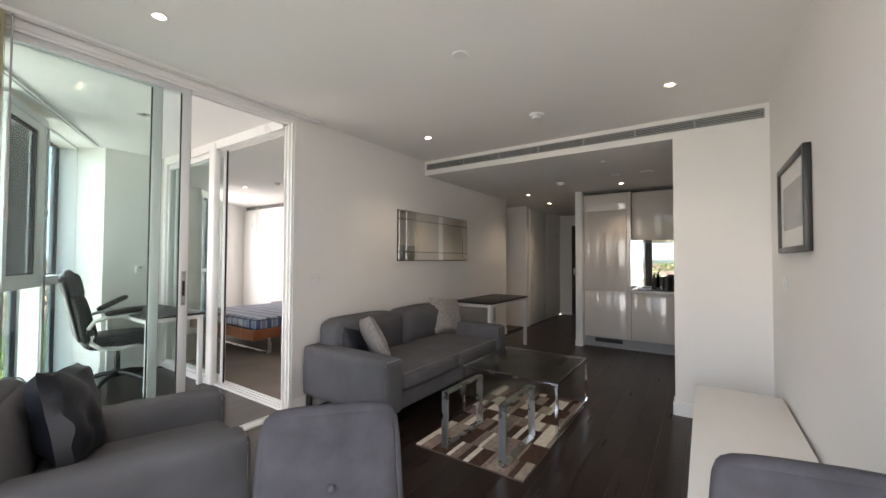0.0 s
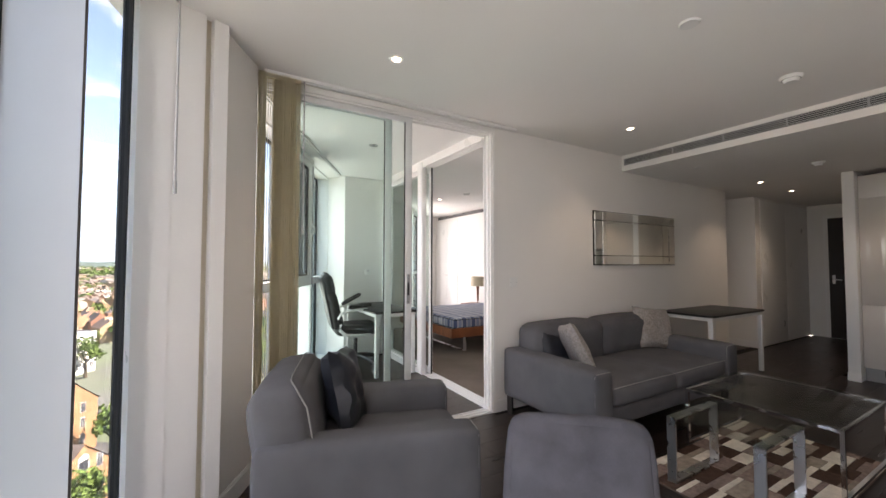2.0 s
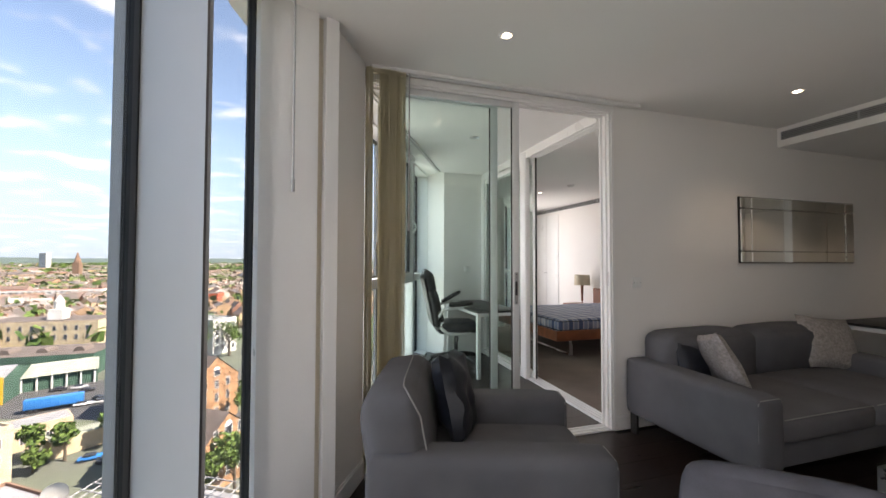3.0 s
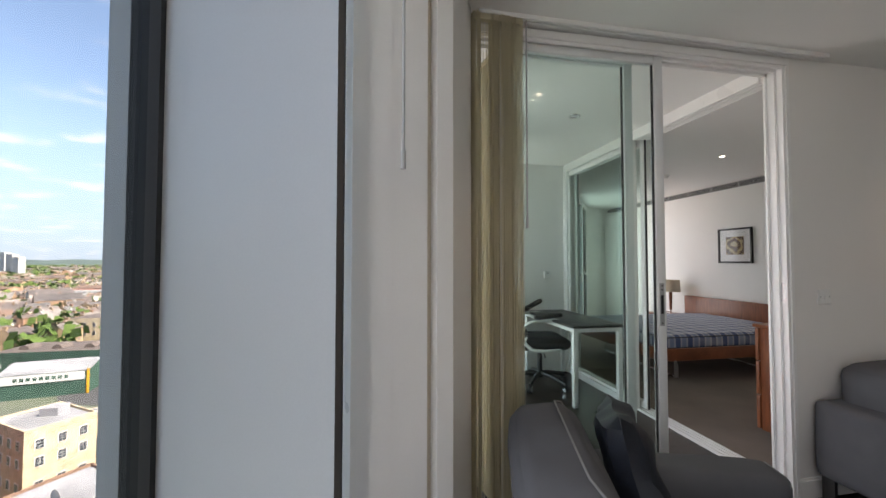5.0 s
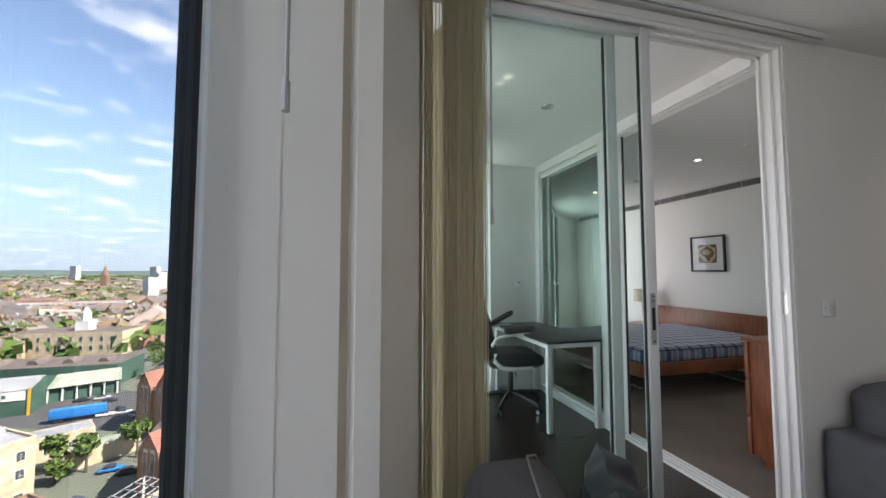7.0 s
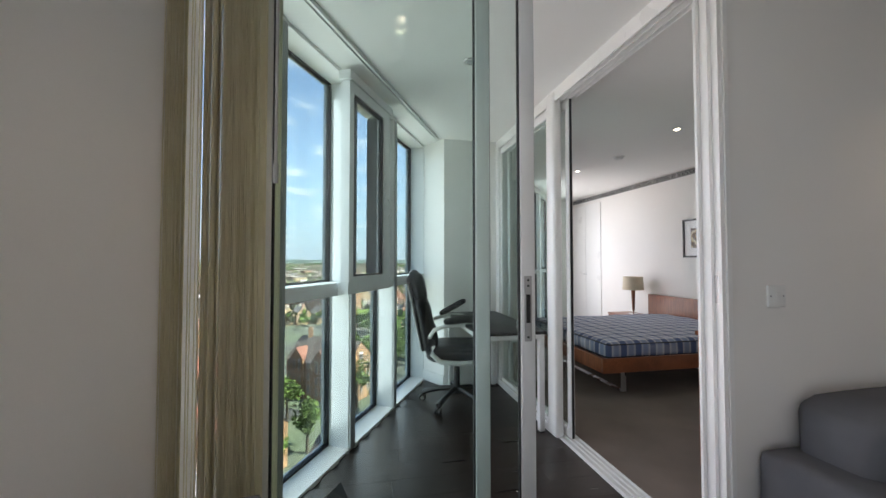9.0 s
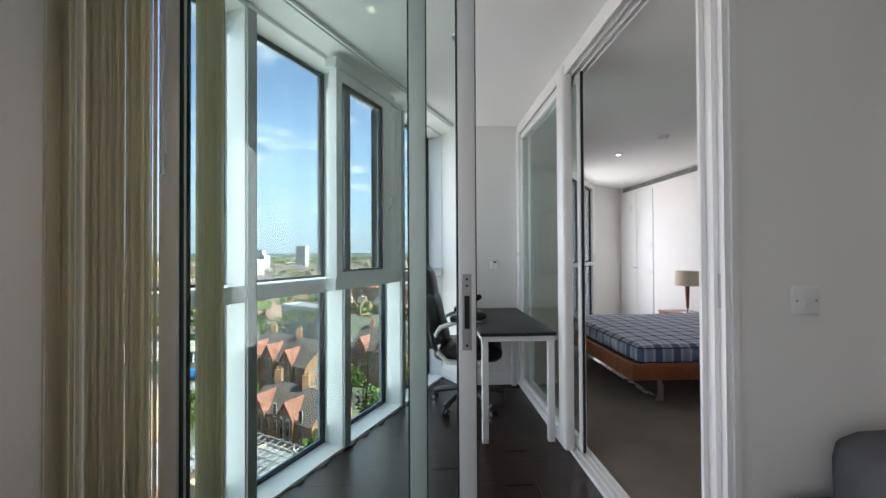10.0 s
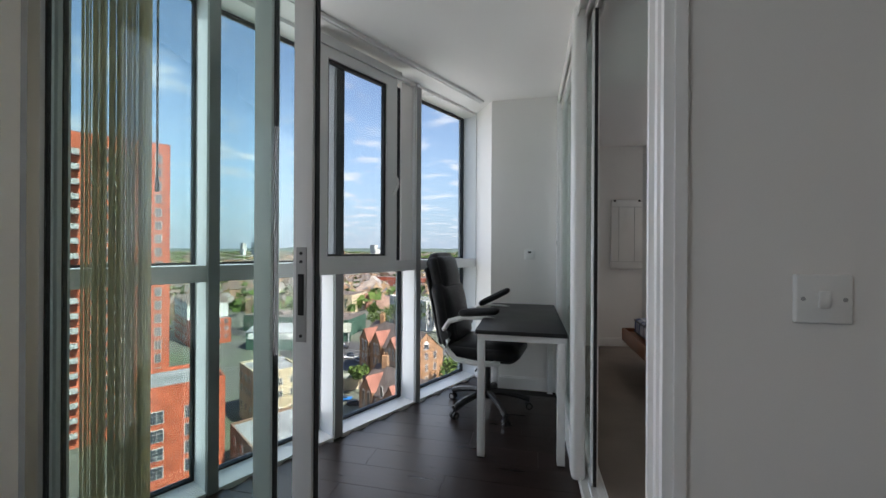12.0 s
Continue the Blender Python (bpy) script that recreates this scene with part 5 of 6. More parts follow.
# brick school with gables
def school(o, u, ln, dp, eave, ridge, gables, label):
    s = thing("school_building", label, "building")
    o, u = Vector(o), Vector(u).normalized()
    v = Vector((-u.y, u.x))
    bw_, br_ = bmesh.new(), bmesh.new()
    gable(bw_, br_, o, u, ln, dp, eave, ridge)
    part("wall", bw_, BRICKO, s, smooth=False)
    part("roof", br_, SLATE, s, smooth=False)
    for gx, gw in gables:
        bw_, br_ = bmesh.new(), bmesh.new()
        gable(bw_, br_, o + u * (gx + gw / 2) - v * .7, v, dp / 2, gw, eave + .5, eave + gw * .75, .2)
        part("gable_wall", bw_, BRICKO, s, smooth=False)
        part("gable_roof", br_, TILE, s, smooth=False)
        put_windows(s, o + u * gx - v * .7, u, (-1.0, 1.0), (eave - 3.2,), 1.1, 3.2, arched=True)
        put_windows(s, o + u * gx - v * .7, u, (-1.0, 1.0), (1.6, 4.9), 1.1, 2.4)
    n = int(ln / 2.6)
    put_windows(s, o, u, [1.3 + 2.6 * k for k in range(n)], (2.0, 5.6), 1.1, 2.3)
    put_windows(s, o, u, [1.3 + 2.6 * k for k in range(n) if all(abs(1.3 + 2.6 * k - g[0]) > g[1] / 2 + .5 for g in gables)], (9.0,), 1.1, 2.3)
    e0 = o + u * ln
    put_windows(s, e0, v, (dp * .25, dp * .5, dp * .75), (2.0, 5.6, 9.0), 1.1, 2.2)
    put_windows(s, e0, v, (dp * .5,), (eave + .6,), 1.8, 1.6, arched=True)
    for f in (.15, .6):
        c = o + u * ln * f + v * dp * .5
        bm = bmesh.new()
        box(bm, c.x - .7, c.y - .7, GZ + ridge - 1, c.x + .7, c.y + .7, GZ + ridge + 2.6)
        for k in (-.35, .35):
            cyl(bm, (c.x + k, c.y, GZ + ridge + 2.6), (c.x + k, c.y, GZ + ridge + 3.3), .2, 8)
        part("chimney", bm, BRICKO, s, smooth=False)
    return s


school((-57, 122), (.80, -.60), 29, 13, 11.5, 17.0, ((4.5, 5.2), (12, 5.5), (21, 5.0)), "brown and orange brick school with steep gables and white windows")
school((-40, 85), (.84, -.54), 20, 11, 9.0, 13.5, ((4.0, 4.6), (13, 4.6)), "orange brick school wing with tiled gables and white windows")
school((-26, 128), (.80, -.60), 24, 13, 11.5, 17.5, ((5, 5.0), (14, 5.0)), "orange brick school wing behind with steep roof")
school((-12, 62), (.84, -.54), 18, 11, 8.5, 13.0, ((4.5, 4.6), (12, 4.6)), "orange brick school annexe with tiled gables")


def block(name, label, o, u, ln, dp, h, wall, roof, rows_=(), cols_=(), ww=1.4, wh=1.6, parapet=.6, category="building", side=True):
    """A flat-roofed building with parapet and windows on its two seen sides."""
    s = thing(name, label, category)
    o, u = Vector(o), Vector(u).normalized()
    v = Vector((-u.y, u.x))
    P = lambda a, b: o + u * a + v * b
    part("wall", prism([P(0, 0), P(ln, 0), P(ln, dp), P(0, dp)], GZ, GZ + h), wall, s, smooth=False)
    part("roof", prism([P(.3, .3), P(ln - .3, .3), P(ln - .3, dp - .3), P(.3, dp - .3)], GZ + h, GZ + h + .15), roof, s, smooth=False)
    if parapet:
        bm = bmesh.new()
        for a in ((0, 0, ln, .3), (0, dp - .3, ln, dp), (0, .3, .3, dp - .3), (ln - .3, .3, ln, dp - .3)):
            prism([P(a[0], a[1]), P(a[2], a[1]), P(a[2], a[3]), P(a[0], a[3])], GZ + h, GZ + h + parapet, bm)
        part("parapet", bm, wall, s, smooth=False)
    if rows_:
        put_windows(s, o, u, cols_, rows_, ww, wh)
        if side:
            put_windows(s, P(ln, 0), v, [c for c in cols_ if c < dp - 1], rows_, ww, wh)
    return s


sy = block("warehouse", "sandy brick flat-roofed building with grey felt roof", (-71, 82), (.83, -.55), 13, 10, 13, BRICKY, FLATR, (3, 7, 10), (2, 5, 8, 11), 1.3, 1.7)
bm = bmesh.new()
box(bm, -64, 83, GZ + 13.1, -61, 86, GZ + 14.6)
part("plant_room", bm, FLATR, sy, smooth=False)
block("low_building", "flat-roofed brown brick building with roof clutter", (-56, 62), (.83, -.55), 17, 13, 8, BRICKB, FLATR, (2, 5.5), (3, 7, 11, 15, 19), 1.4, 1.6)


def dish(p, r, az):
    d = thing("satellite_dish", "large white satellite dish on a flat roof", "satellite dish", pose(*p, 0, 0, az))
    bm = bmesh.new()
    n, k = 24, 5
    rings = [[bm.verts.new((r * i / k * math.cos(2 * math.pi * j / n), -.35 * r * (i / k) ** 2 + .5 * r, r * i / k * math.sin(2 * math.pi * j / n) + r)) for j in range(n)] for i in range(1, k + 1)]
    c = bm.verts.new((0, .5 * r, r))
    for j in range(n):
        bm.faces.new((c, rings[0][j], rings[0][(j + 1) % n]))
        for i in range(k - 1):
            bm.faces.new((rings[i][j], rings[i + 1][j], rings[i + 1][(j + 1) % n], rings[i][(j + 1) % n]))
    bmesh.ops.solidify(bm, geom=bm.faces[:], thickness=.04)
    part("reflector", bm, WHITER, d)
    bm = bmesh.new()
    cyl(bm, (0, .5 * r, 0), (0, .5 * r, r), .08, 8)
    cyl(bm, (0, .4 * r, r * .2), (0, -.7 * r, r), .04, 6)
    part("mast", bm, STEEL, d)


dish((-38.5, 64.5, GZ + 8.15), 1.5, 20)
dish((-46, 61, GZ + 8.15), 1.2, -30)
dish((-35.5, 61, GZ + 8.15), 1.3, 60)
# open roof steelwork
rf = thing("roof_gantry", "grey steel lattice gantry over a flat roof", "steel frame")
gu, gv = Vector((.86, -.51, 0)), Vector((.35, .94, 0))
go = Vector((-36, 57, GZ + 11))
for k in range(15):
    bm = bmesh.new()
    cyl(bm, go + gu * 1.5 * k, go + gu * 1.5 * k + gv * 12, .09, 6)
    part("beam", bm, FLATR, rf)
for k in range(8):
    bm = bmesh.new()
    cyl(bm, go + gv * 1.7 * k + Vector((0, 0, .16)), go + gv * 1.7 * k + gu * 21 + Vector((0, 0, .16)), .09, 6)
    part("beam", bm, FLATR, rf)
for k in (0, 7, 14):
    for j in (0, 1):
        bm = bmesh.new()
        p = go + gu * 1.5 * k + gv * 12 * j
        cyl(bm, (p.x, p.y, GZ), p, .15, 6)
        part("column", bm, ALU, rf)
block("low_building", "pale flat-roofed building under a steel gantry", (-35, 55), (.86, -.51), 22, 13, 9.5, BRICKY, FLATR, (2, 5.5), (3, 7, 11, 15, 19), 1.4, 1.6)

# depot with green cladding, pale canopy, shed with a plain sign
dp_ = block("depot_hall", "long dark green depot hall with grey roof", (-142, 168), (.99, .0), 58, 20, 8, GREENM, SLATE, (2.5,), [3 + 4 * k for k in range(14)], 1.6, 1.4, 0, side=False)
for k in range(5):
    bm = bmesh.new()
    c = Vector((-135 + k * 11, 176))
    cyl(bm, (c.x, c.y - 3, GZ + 8), (c.x, c.y + 3, GZ + 8), 1.8, 16)
    part("roof_vault", bm, SLATE, dp_, smooth=False)
cn_ = thing("canopy_building", "forecourt building with pale green pitched roof", "building")
bw_, br_ = bmesh.new(), bmesh.new()
gable(bw_, br_, (-95, 152), (.90, .43), 18, 14, 5, 7.2, 1.2)
part("wall", bw_, GREENM, cn_, smooth=False)
part("roof", br_, PALEG, cn_, smooth=False)
for k in range(6):
    bm = bmesh.new()
    a = Vector((-95 + k * 3.1, 151.3 + k * 1.48))
    box(bm, a.x, a.y, GZ, a.x + .4, a.y + .4, GZ + 4.6)
    part("column", bm, WINW, cn_, smooth=False)
sh = thing("trade_shed", "green and yellow trade shed with a white sign board", "building")
bw_, br_ = bmesh.new(), bmesh.new()
gable(bw_, br_, (-114, 136), (.97, .22), 22, 18, 7.5, 9.5, .3)
part("wall", bw_, GREENM, sh, smooth=False)
part("roof", br_, FLATR, sh, smooth=False)
su, sv = Vector((.975, .222)), Vector((-.222, .975))
so = Vector((-114, 136))
part("sign_board", prism([so + su * 1 - sv * .25, so + su * 21 - sv * .25, so + su * 21 - sv * .05, so + su * 1 - sv * .05], GZ + 4.6, GZ + 7.2), WINW, sh, "white sign board", smooth=False)
for k in range(9):
    a = 4 + k * 1.5
    part("sign_bar", prism([so + su * a - sv * .32, so + su * (a + .9) - sv * .32, so + su * (a + .9) - sv * .25, so + su * a - sv * .25], GZ + 5.4, GZ + 6.4), GREENM, sh, smooth=False)
part("yellow_trim", prism([so + su * 21.5 - sv * .3, so + su * 22.1 - sv * .3, so + su * 22.1 + sv * .1, so + su * 21.5 + sv * .1], GZ, GZ + 8), mat("yellow_paint", (.55, .30, .02), .6), sh, smooth=False)

# meeting hall with white clock turret
hall = block("meeting_hall", "brown brick hall with a white clock turret", (-160, 232), (.95, -.05), 48, 20, 12, BRICKY, SLATE, (3, 7.5), [3 + 4.5 * k for k in range(10)], 1.5, 2.4, 0, side=False)
bm = bmesh.new()
box(bm, -136, 236, GZ + 12, -130, 242, GZ + 17)
cyl(bm, (-133, 239, GZ + 17), (-133, 239, GZ + 21), 2.2, 8)
cyl(bm, (-133, 239, GZ + 21), (-133, 239, GZ + 24), 2.2, 8, .2)
part("turret", bm, WHITER, hall, smooth=False)
block("apartment_block", "long brick apartment block with red tiled roof", (-310, 440), (.98, .12), 95, 14, 13, WHITER, TILE, (2, 6, 10), [3 + 4.5 * k for k in range(20)], 2.6, 1.6, 0, side=False)
block("yard_building", "low yellow brick yard building with flat roof", (-69, 104), (.81, .58), 11, 7, 5, BRICKY, FLATR, (1.4,), (3, 7, 11), 1.2, 1.6, .2)
block("market_shed", "long low shed with pale green roof", (-58, 99), (.72, .69), 12, 5, 3.6, BRICKY, PALEG, (), (), parapet=0)
block("office_block", "white rendered office block with bands of windows", (-78, 208), (.80, -.60), 34, 12, 15, WHITER, FLATR, (2, 5.5, 9, 12), [2 + 2.8 * k for k in range(11)], 1.6, 1.9)
block("mansion_block", "orange brick mansion block with white windows", (-55, 290), (.86, -.50), 50, 14, 17, BRICKO, TILE, (2, 5.5, 9, 12.5), [2 + 3 * k for k in range(15)], 1.3, 2.0)
block("mansion_block", "red brick mansion block with rows of windows", (-150, 360), (.95, -.1), 60, 14, 14, BRICKR, SLATE, (2, 5.5, 9), [2 + 3 * k for k in range(18)], 1.3, 2.0, 0)
for x, y, w, h in ((-330, 990, 30, 62), (-1000, 1250, 26, 60), (-1050, 1290, 26, 66), (-1110, 1300, 26, 62), (-930, 1180, 24, 52), (-300, 700, 14, 40), (-250, 560, 9, 34), (-870, 1500, 26, 60), (-1290, 1350, 26, 58), (260, 1200, 30, 60), (-560, 1300, 24, 56)):
    block("tower_block", "pale concrete tower block far off", (x, y), (.9, -.43), w, 14, h, WHITER, FLATR, [3 + 4 * k for k in range(int(h / 4) - 1)], [2.5 + 4 * k for k in range(int(w / 4))], 2.4, 1.8)
cs_ = thing("church_spire", "brown church tower with a pointed spire far off", "church")
bm = bmesh.new()
box(bm, -525, 1000, GZ, -513, 1012, GZ + 34)
part("tower", bm, BRICKB, cs_, smooth=False)
bm = bmesh.new()
cyl(bm, (-519, 1006, GZ + 34), (-519, 1006, GZ + 58), 7, 8, .3)
part("spire", bm, BRICKB, cs_, smooth=False)

# red brick tower with balconies and its lower blocks
rt = block("apartment_tower", "tall red brick apartment tower with grey balconies", (-107, 64), (.80, -.60), 13, 22, 66, BRICKR, FLATR, [3 + 3.1 * k for k in range(20)], (1.6, 8.6, 10.6, 17.5, 19.8), 1.3, 2.0)
for k in range(20):
    u_, v_ = Vector((.80, -.60)), Vector((.60, .80))
    for dv in (3.0, 12.0):
        p = Vector((-107, 64)) + u_ * 13 + v_ * dv
        b_ = part("balcony", prism([p, p + u_ * 1.7, p + u_ * 1.7 + v_ * 3.4, p + v_ * 3.4], GZ + 2.6 + 3.1 * k, GZ + 2.8 + 3.1 * k), FLATR, rt, smooth=False)
        part("balustrade", prism([p + u_ * 1.6, p + u_ * 1.7, p + u_ * 1.7 + v_ * 3.4, p + u_ * 1.6 + v_ * 3.4], GZ + 2.8 + 3.1 * k, GZ + 3.8 + 3.1 * k), ALUD, b_, smooth=False)
block("apartment_wing", "red brick apartment wing with a planted roof terrace", (-75, 59), (.80, -.60), 13, 13, 17, BRICKR, FLATR, (2, 5.2, 8.4, 11.6), (2.5, 7.5, 12.5), 2.0, 2.2, .9)
wf = block("apartment_house", "white and red apartment house with zigzag roof", (-165, 150), (.84, -.54), 30, 16, 11, BRICKR, FLATR, (2, 5.4, 8.6), [2 + 3 * k for k in range(8)], 1.5, 2.0, 0)
wu, wv = Vector((.84, -.54)), Vector((.54, .84))
for k in range(4):
    bw_, br_ = bmesh.new(), bmesh.new()
    gable(bw_, br_, Vector((-165, 150)) + wu * (6.5 * k + 6.5), wv, 16, 6.5, 6.5, 9.0, .1, GZ + 11)
    part("upper_wall", bw_, WHITER, wf, smooth=False)
    part("upper_roof", br_, SLATE, wf, smooth=False)
put_windows(wf, (-165, 150), (.84, -.54), [1.6 + 3.2 * k for k in range(8)], (11.8, 14.4), 1.2, 1.6)


def car(x, y, rz, colour, label):
    c = thing("car", label, "car", pose(x, y, GZ + .06, 0, 0, rz), group="parked cars")
    bm = bbox(-2.1, -.85, .28, 2.1, .85, .85, .18, 2)
    part("body", bm, colour, c)
    bm = bbox(-1.3, -.74, .82, .9, .74, 1.42, .25, 2)
    part("cabin", bm, WING, c)
    for sx in (-1.3, 1.3):
        for sy_ in (-.85, .70):
            bm = bmesh.new()
            cyl(bm, (sx, sy_, .32), (sx, sy_ + .15, .32), .32, 14)
            part("wheel", bm, RUBBER, c)


cp = {"white": mat("white_car_paint", (.7, .7, .7), .25), "silver": mat("silver_car_paint", (.4, .41, .42), .25), "green": mat("green_car_paint", (.02, .07, .05), .25), "red": mat("red_car_paint", (.4, .02, .02), .25), "blue": mat("blue_paint", (.02, .16, .45), .4), "dark": mat("dark_car_paint", (.03, .03, .035), .25)}
for x, y, rz, k in ((-99, 152, 20, "green"), (-94, 154, 20, "white"), (-89, 156, 20, "white"), (-85, 151, 20, "dark"), (-80, 152, 25, "silver"), (-104, 143, 60, "green"), (-70, 134, 15, "white"), (-66, 135, 15, "silver"), (-72, 118, 60, "red"), (-77, 121, 60, "white"), (-50, 97, 15, "blue"), (-46, 95, 15, "dark"), (-76, 148, 20, "dark"), (-120, 158, 30, "silver"), (-62, 132, -36, "silver"), (-68, 138, -36, "dark")):
    car(x, y, rz, cp[k], "%s car parked on the asphalt" % k)
lr = thing("lorry_trailer", "long blue trailer parked beside the street", "trailer", pose(-76, 133, GZ + .06, 0, 0, 18))
part("box_body", bbox(-6, -1.2, 1.1, 6, 1.2, 3.6, .08), cp["blue"], lr)
for x in (-4.6, -3.4, 4):
    bm = bmesh.new()
    cyl(bm, (x, -1.2, .5), (x, 1.2, .5), .5, 14)
    part("wheel", bm, RUBBER, lr)
part("chassis", bbox(-5.8, -.8, .5, 5.8, .8, 1.1), RUBBER, lr)


def tree(x, y, h, w, seed, z=GZ):
    """A tapered trunk with limbs and a crown of many small leafy clumps."""
    t = thing("tree", "leafy green broadleaf tree beside the buildings", "tree", pose(x, y, z), group="street trees")
    rnd = random.Random(seed)
    bm = bmesh.new()
    cyl(bm, (0, 0, 0), (0, 0, h * .5), .35 * w / 6, 8, .16 * w / 6)
    for k in range(5):
        a = rnd.random() * 6.28
        cyl(bm, (0, 0, h * (.3 + .04 * k)), (math.cos(a) * w * .3, math.sin(a) * w * .3, h * (.55 + .07 * k)), .12 * w / 6, 6, .04)
    part("trunk", bm, BARK, t)
    vs, fs = [], []
    lobes = [(rnd.gauss(0, w * .24), rnd.gauss(0, w * .24), h * (.55 + rnd.random() * .35), w * (.16 + rnd.random() * .16)) for _ in range(9)]
    for i in range(620):
        cx, cy, cz, r = rnd.choice(lobes)
        d = Vector((rnd.gauss(0, 1), rnd.gauss(0, 1), rnd.gauss(0, .8))).normalized() * r * (.55 + .5 * rnd.random())
        c = Vector((cx, cy, cz)) + d
        s = .22 + rnd.random() * .42
        a = Vector((rnd.gauss(0, 1), rnd.gauss(0, 1), rnd.gauss(0, 1))).normalized()
        b = a.orthogonal().normalized()
        e = a.cross(b)
        k = len(vs)
        vs += [c + b * s, c + e * s * .8, c - b * s, c - e * s * .8 + a * s * .3]
        fs.append((k, k + 1, k + 2, k + 3))
    me = bpy.data.meshes.new("crown")
    me.from_pydata([tuple(v) for v in vs], [], fs)
    me.materials.append(FOLI)
    o = new("crown", me)
    o.parent = t


for i, (x, y, h, w) in enumerate(((-62, 100, 7, 5), (-55, 98, 8, 6), (-48, 103, 9, 6), (-58, 94, 4, 4), (-66, 182, 15, 12), (-58, 190, 17, 13), (-50, 196, 16, 13), (-44, 186, 14, 11), (-74, 176, 10, 9), (-22, 108, 10, 7), (-4, 112, 13, 9), (-14, 88, 11, 7), (-18, 74, 12, 6), (-2, 138, 14, 11), (6, 150, 15, 12), (14, 140, 14, 11), (-74, 100, 5, 4), (-90, 212, 9, 8), (-21, 71, 10, 5), (24, 160, 15, 12), (2, 104, 12, 9))):
    tree(x, y, h, w, 100 + i)

# terraces and woods beyond, out to the horizon
rnd = random.Random(77)
vw, fw, vr, fr_, vg_, fg_ = [], [], [], [], [], []
def house(cx, cy, a, ln, dp, e, r):
    u, v = Vector((math.cos(a), math.sin(a))), Vector((-math.sin(a), math.cos(a)))
    c = [Vector((cx, cy)) + u * (sx * ln / 2) + v * (sy_ * dp / 2) for sx, sy_ in ((-1, -1), (1, -1), (1, 1), (-1, 1))]
    m = [Vector((cx, cy)) + u * (sx * ln / 2) for sx in (-1, 1)]
    k = len(vw)
    vw.extend([(p.x, p.y, GZ) for p in c] + [(p.x, p.y, GZ + e) for p in c] + [(p.x, p.y, GZ + r - .1) for p in m])
    fw.extend([(k, k + 1, k + 5, k + 4), (k + 2, k + 3, k + 7, k + 6), (k + 1, k + 2, k + 6, k + 9, k + 5), (k + 3, k, k + 4, k + 8, k + 7)])
    k = len(vr)
    c = [Vector((cx, cy)) + u * (sx * ln / 2) + v * (sy_ * (dp / 2 + .3)) for sx, sy_ in ((-1, -1), (1, -1), (1, 1), (-1, 1))]
    vr.extend([(p.x, p.y, GZ + e - .2) for p in c] + [(p.x, p.y, GZ + r) for p in m])
    fr_.extend([(k, k + 1, k + 5, k + 4), (k + 2, k + 3, k + 4, k + 5)])
    if math.hypot(cx, cy) > 1300:
        return
    for sx in (-.46, .02):
        p, k = Vector((cx, cy)) + u * (sx * ln), len(vw)
        vw.extend([(*(p + u * a + v * b), z) for z in (GZ + r - .8, GZ + r + 1.1) for a, b in ((0, -.9), (.7, -.9), (.7, .9), (0, .9))])
        fw.extend([(k, k + 1, k + 5, k + 4), (k + 1, k + 2, k + 6, k + 5), (k + 2, k + 3, k + 7, k + 6), (k + 3, k, k + 4, k + 7), (k + 4, k + 5, k + 6, k + 7)])
    for side in (-1, 1):
        for sx in (-.3, -.05, .22):
            for z in (1.2, 4.2):
                p, k = Vector((cx, cy)) + u * (sx * ln) + v * (side * (dp / 2 + .05)), len(vg_)
                vg_.extend([(*p, GZ + z), (*(p + u * 1.3), GZ + z), (*(p + u * 1.3), GZ + z + 1.7), (*p, GZ + z + 1.7)])
                fg_.append((k, k + 1, k + 2, k + 3))


d = 250.0
while d < 3600:
    step = 17 + d * .022
    base_a = .9 + math.sin(d * .011) * .5
    wdt = 8 + d * .006
    ang = -60.0
    while ang < 104:
        th = radians(ang)
        cx, cy = -math.sin(th) * d, math.cos(th) * d
        blockid = math.sin(cx * .008 + 2) + math.sin(cy * .007) + math.sin((cx + cy) * .004)
        if blockid > -1.25 and rnd.random() < .86 and not (d < 480 and -330 < cx < -20 and cy < 300 and d < 260):
            a = round(blockid * 1.2) * .6 + base_a * .3
            big = rnd.random() < .06
            house(cx + rnd.gauss(0, 2), cy + rnd.gauss(0, 2), a + rnd.gauss(0, .03), wdt * (2.6 if big else 1.25), 9 + d * .002 + 5 * big, 6 + rnd.random() * 3 + 5 * big, 9.5 + rnd.random() * 2.5 + 5.2 * big)
        ang += math.degrees(wdt * 1.25 / d) * (1.02 + (rnd.random() < .08) * 1.6)
    d += step * (.7 if rnd.random() < .6 else 1.15)
for nm, vv, ff, mm, lb in (("terraced_houses", vw, fw, HOUSEW, "rows of brick terraced houses out to the horizon"), ("terrace_roofs", vr, fr_, HOUSER, "rows of slate and tile terrace roofs"), ("terrace_windows", vg_, fg_, SASH, "white sash windows of the brick terraces")):
    me = bpy.data.meshes.new(nm)
    me.from_pydata(vv, [], ff)
    me.materials.append(mm)
    tagged(new(nm, me), lb, "houses", kind="stuff")
vs, fs = [], []
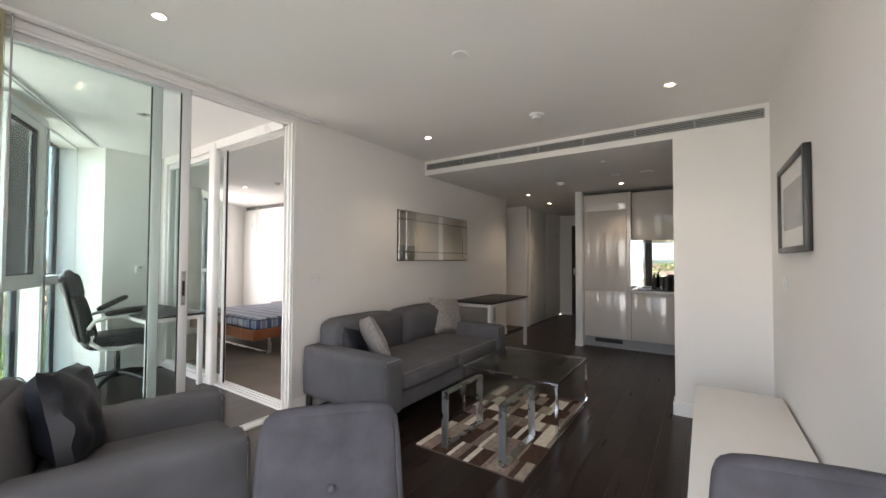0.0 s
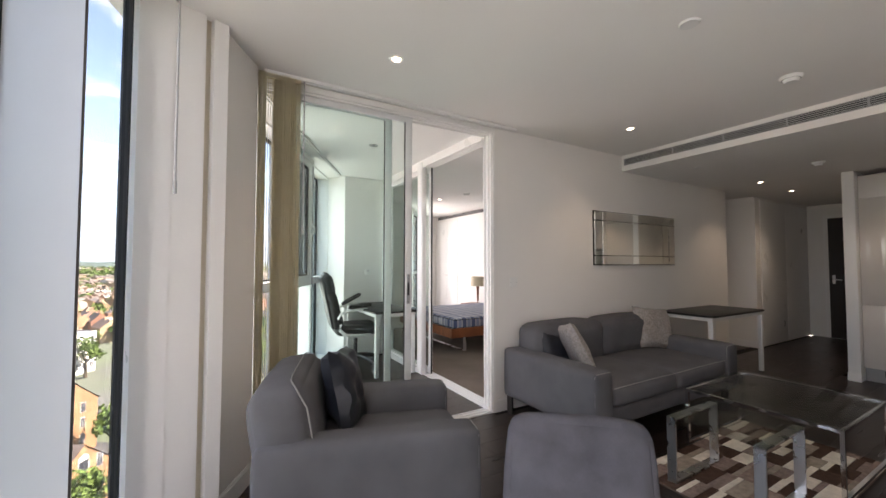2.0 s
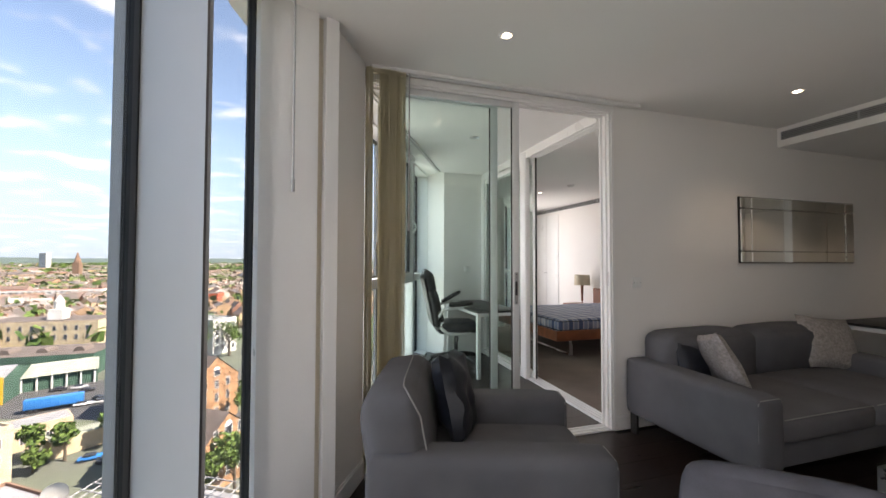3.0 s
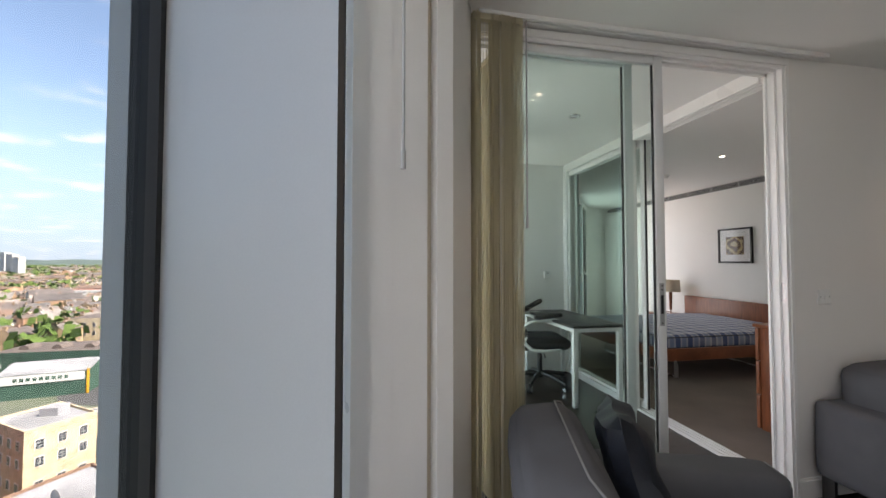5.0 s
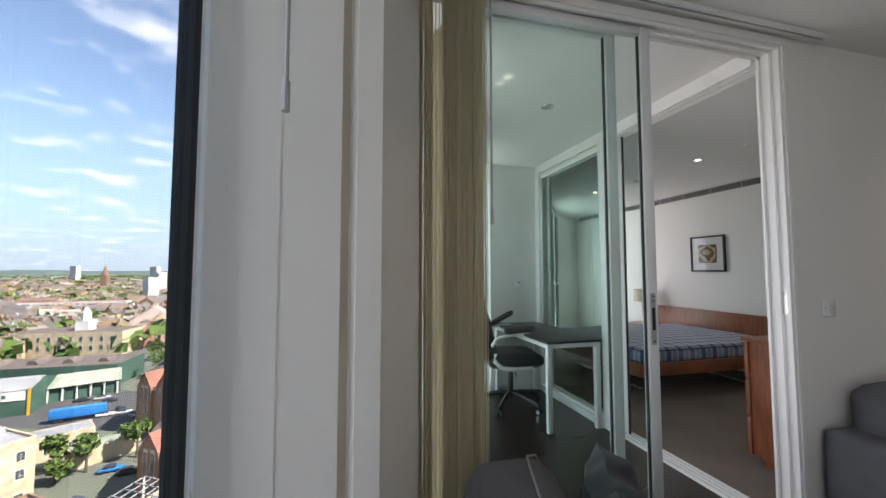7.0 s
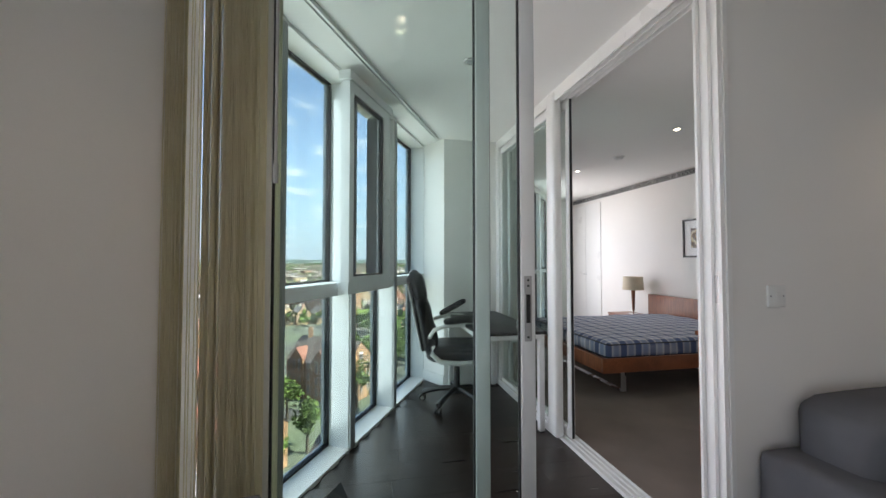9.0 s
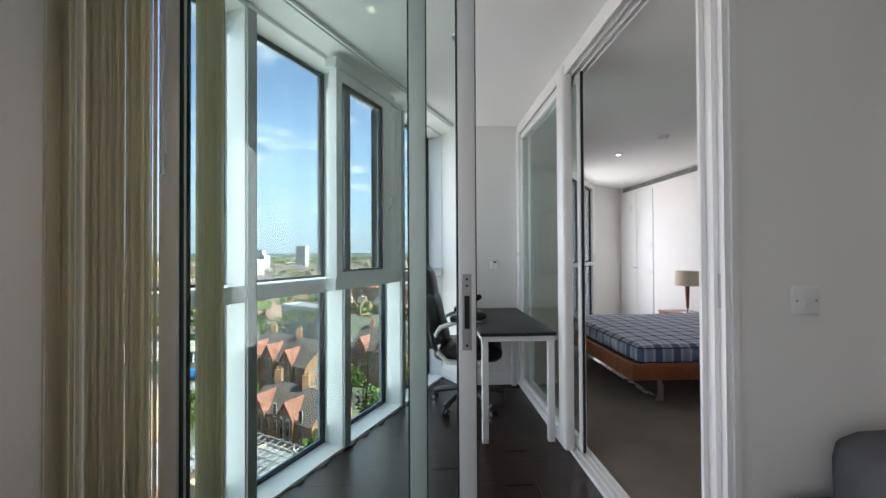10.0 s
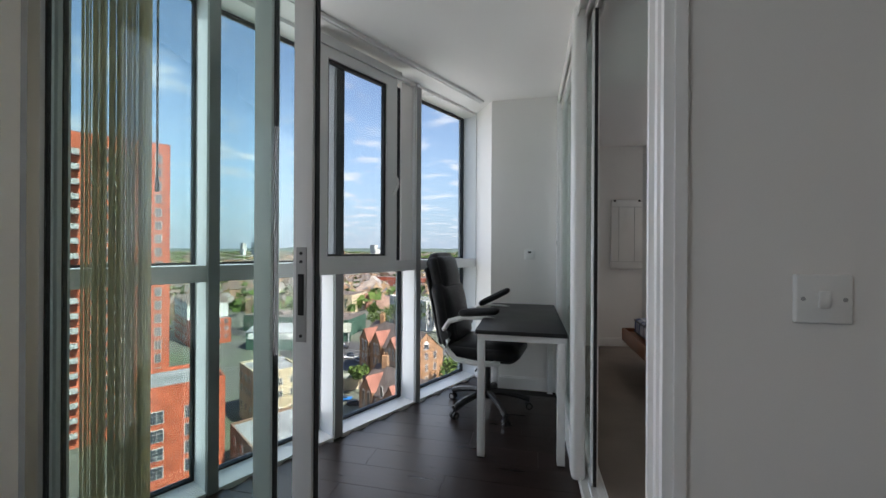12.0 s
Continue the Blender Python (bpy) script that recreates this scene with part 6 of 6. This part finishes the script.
for i in range(24000):
    dd = 150 + 3500 * rnd.random() ** 1.3
    th = radians(-55 + 158 * rnd.random())
    cx, cy = -math.sin(th) * dd, math.cos(th) * dd
    if math.sin(cx * .012) + math.sin(cy * .010 + 1) + math.sin((cx - cy) * .006) < .35 and rnd.random() < .58:
        continue
    if dd < 240 and (-160 < cx < -10):
        continue
    s0 = 2.0 + rnd.random() * 2.2 + dd * .0012
    for j in range(7):
        c = Vector((cx + rnd.gauss(0, s0 * .6), cy + rnd.gauss(0, s0 * .6), GZ + 3.5 + rnd.random() * s0 * 1.7))
        a = Vector((rnd.gauss(0, 1), rnd.gauss(0, 1), rnd.gauss(0, 1))).normalized()
        b = a.orthogonal().normalized() * s0 * .75
        e = a.cross(b)
        k = len(vs)
        vs += [tuple(c + b), tuple(c + e), tuple(c - b), tuple(c - e * .8)]
        fs.append((k, k + 1, k + 2, k + 3))
me = bpy.data.meshes.new("far_trees")
me.from_pydata(vs, [], fs)
me.materials.append(FOLI)
tagged(new("far_trees", me), "clumps of green trees between distant houses", "trees", kind="stuff")
# low hills closing the horizon, with distance haze mixed into their colour
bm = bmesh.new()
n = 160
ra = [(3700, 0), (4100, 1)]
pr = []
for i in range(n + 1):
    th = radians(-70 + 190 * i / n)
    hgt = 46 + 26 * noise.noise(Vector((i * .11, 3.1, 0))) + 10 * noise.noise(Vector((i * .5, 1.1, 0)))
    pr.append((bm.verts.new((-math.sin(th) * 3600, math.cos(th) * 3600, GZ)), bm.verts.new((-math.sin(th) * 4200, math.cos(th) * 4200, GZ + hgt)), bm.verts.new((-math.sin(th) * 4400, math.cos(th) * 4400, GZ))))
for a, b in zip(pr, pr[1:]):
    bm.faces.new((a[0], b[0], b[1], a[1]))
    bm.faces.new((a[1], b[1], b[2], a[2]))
structure("backdrop", bm, HILL, "low hills on the horizon, their green greyed for haze", "hills", True)

# ---- floor boards ----
BW = .18
rnd = random.Random(5)
me_cache = {}
fl = bpy.data.objects["floor"]
count = 0
def board(x0, x1, y0, y1):
    global count
    ln = round(x1 - x0, 2)
    key = (ln, round(y1 - y0, 3))
    if key not in me_cache:
        me_cache[key] = mesh_of("board", bbox(0, .0004, -.014, ln - .0008, y1 - y0 - .0004, 0, .0008, 1), WOODF, False)
    o = new("board", me_cache[key])
    o.location = (x0, y0, 0)
    o.parent = fl
    count += 1


y = YR
while y < 2.92:
    y1 = min(y + BW, 2.92)
    ym = (y + y1) / 2
    if y1 <= .07:
        xa = -2.74 if y < -1.4 else (-2.62 if y < -.55 else -2.25)
        xb = 7.0 if y > -1.25 or y < -99 else 3.96
    else:
        xa, xb = fac(y1, 0).x - .02, -.24 if y1 < 2.6 else -.80
    x = xa - rnd.random() * .9
    while x < xb:
        ln = rnd.choice((1.2, 1.2, .9, 1.5))
        a, b = max(x, xa), min(x + ln, xb)
        if b - a > .03:
            board(round(a, 2), round(b, 2), y, y1)
        x += ln
    y = y1
for k in range(3):
    board(4.0, 4.85, .07 + k * BW, min(.07 + (k + 1) * BW, .6))
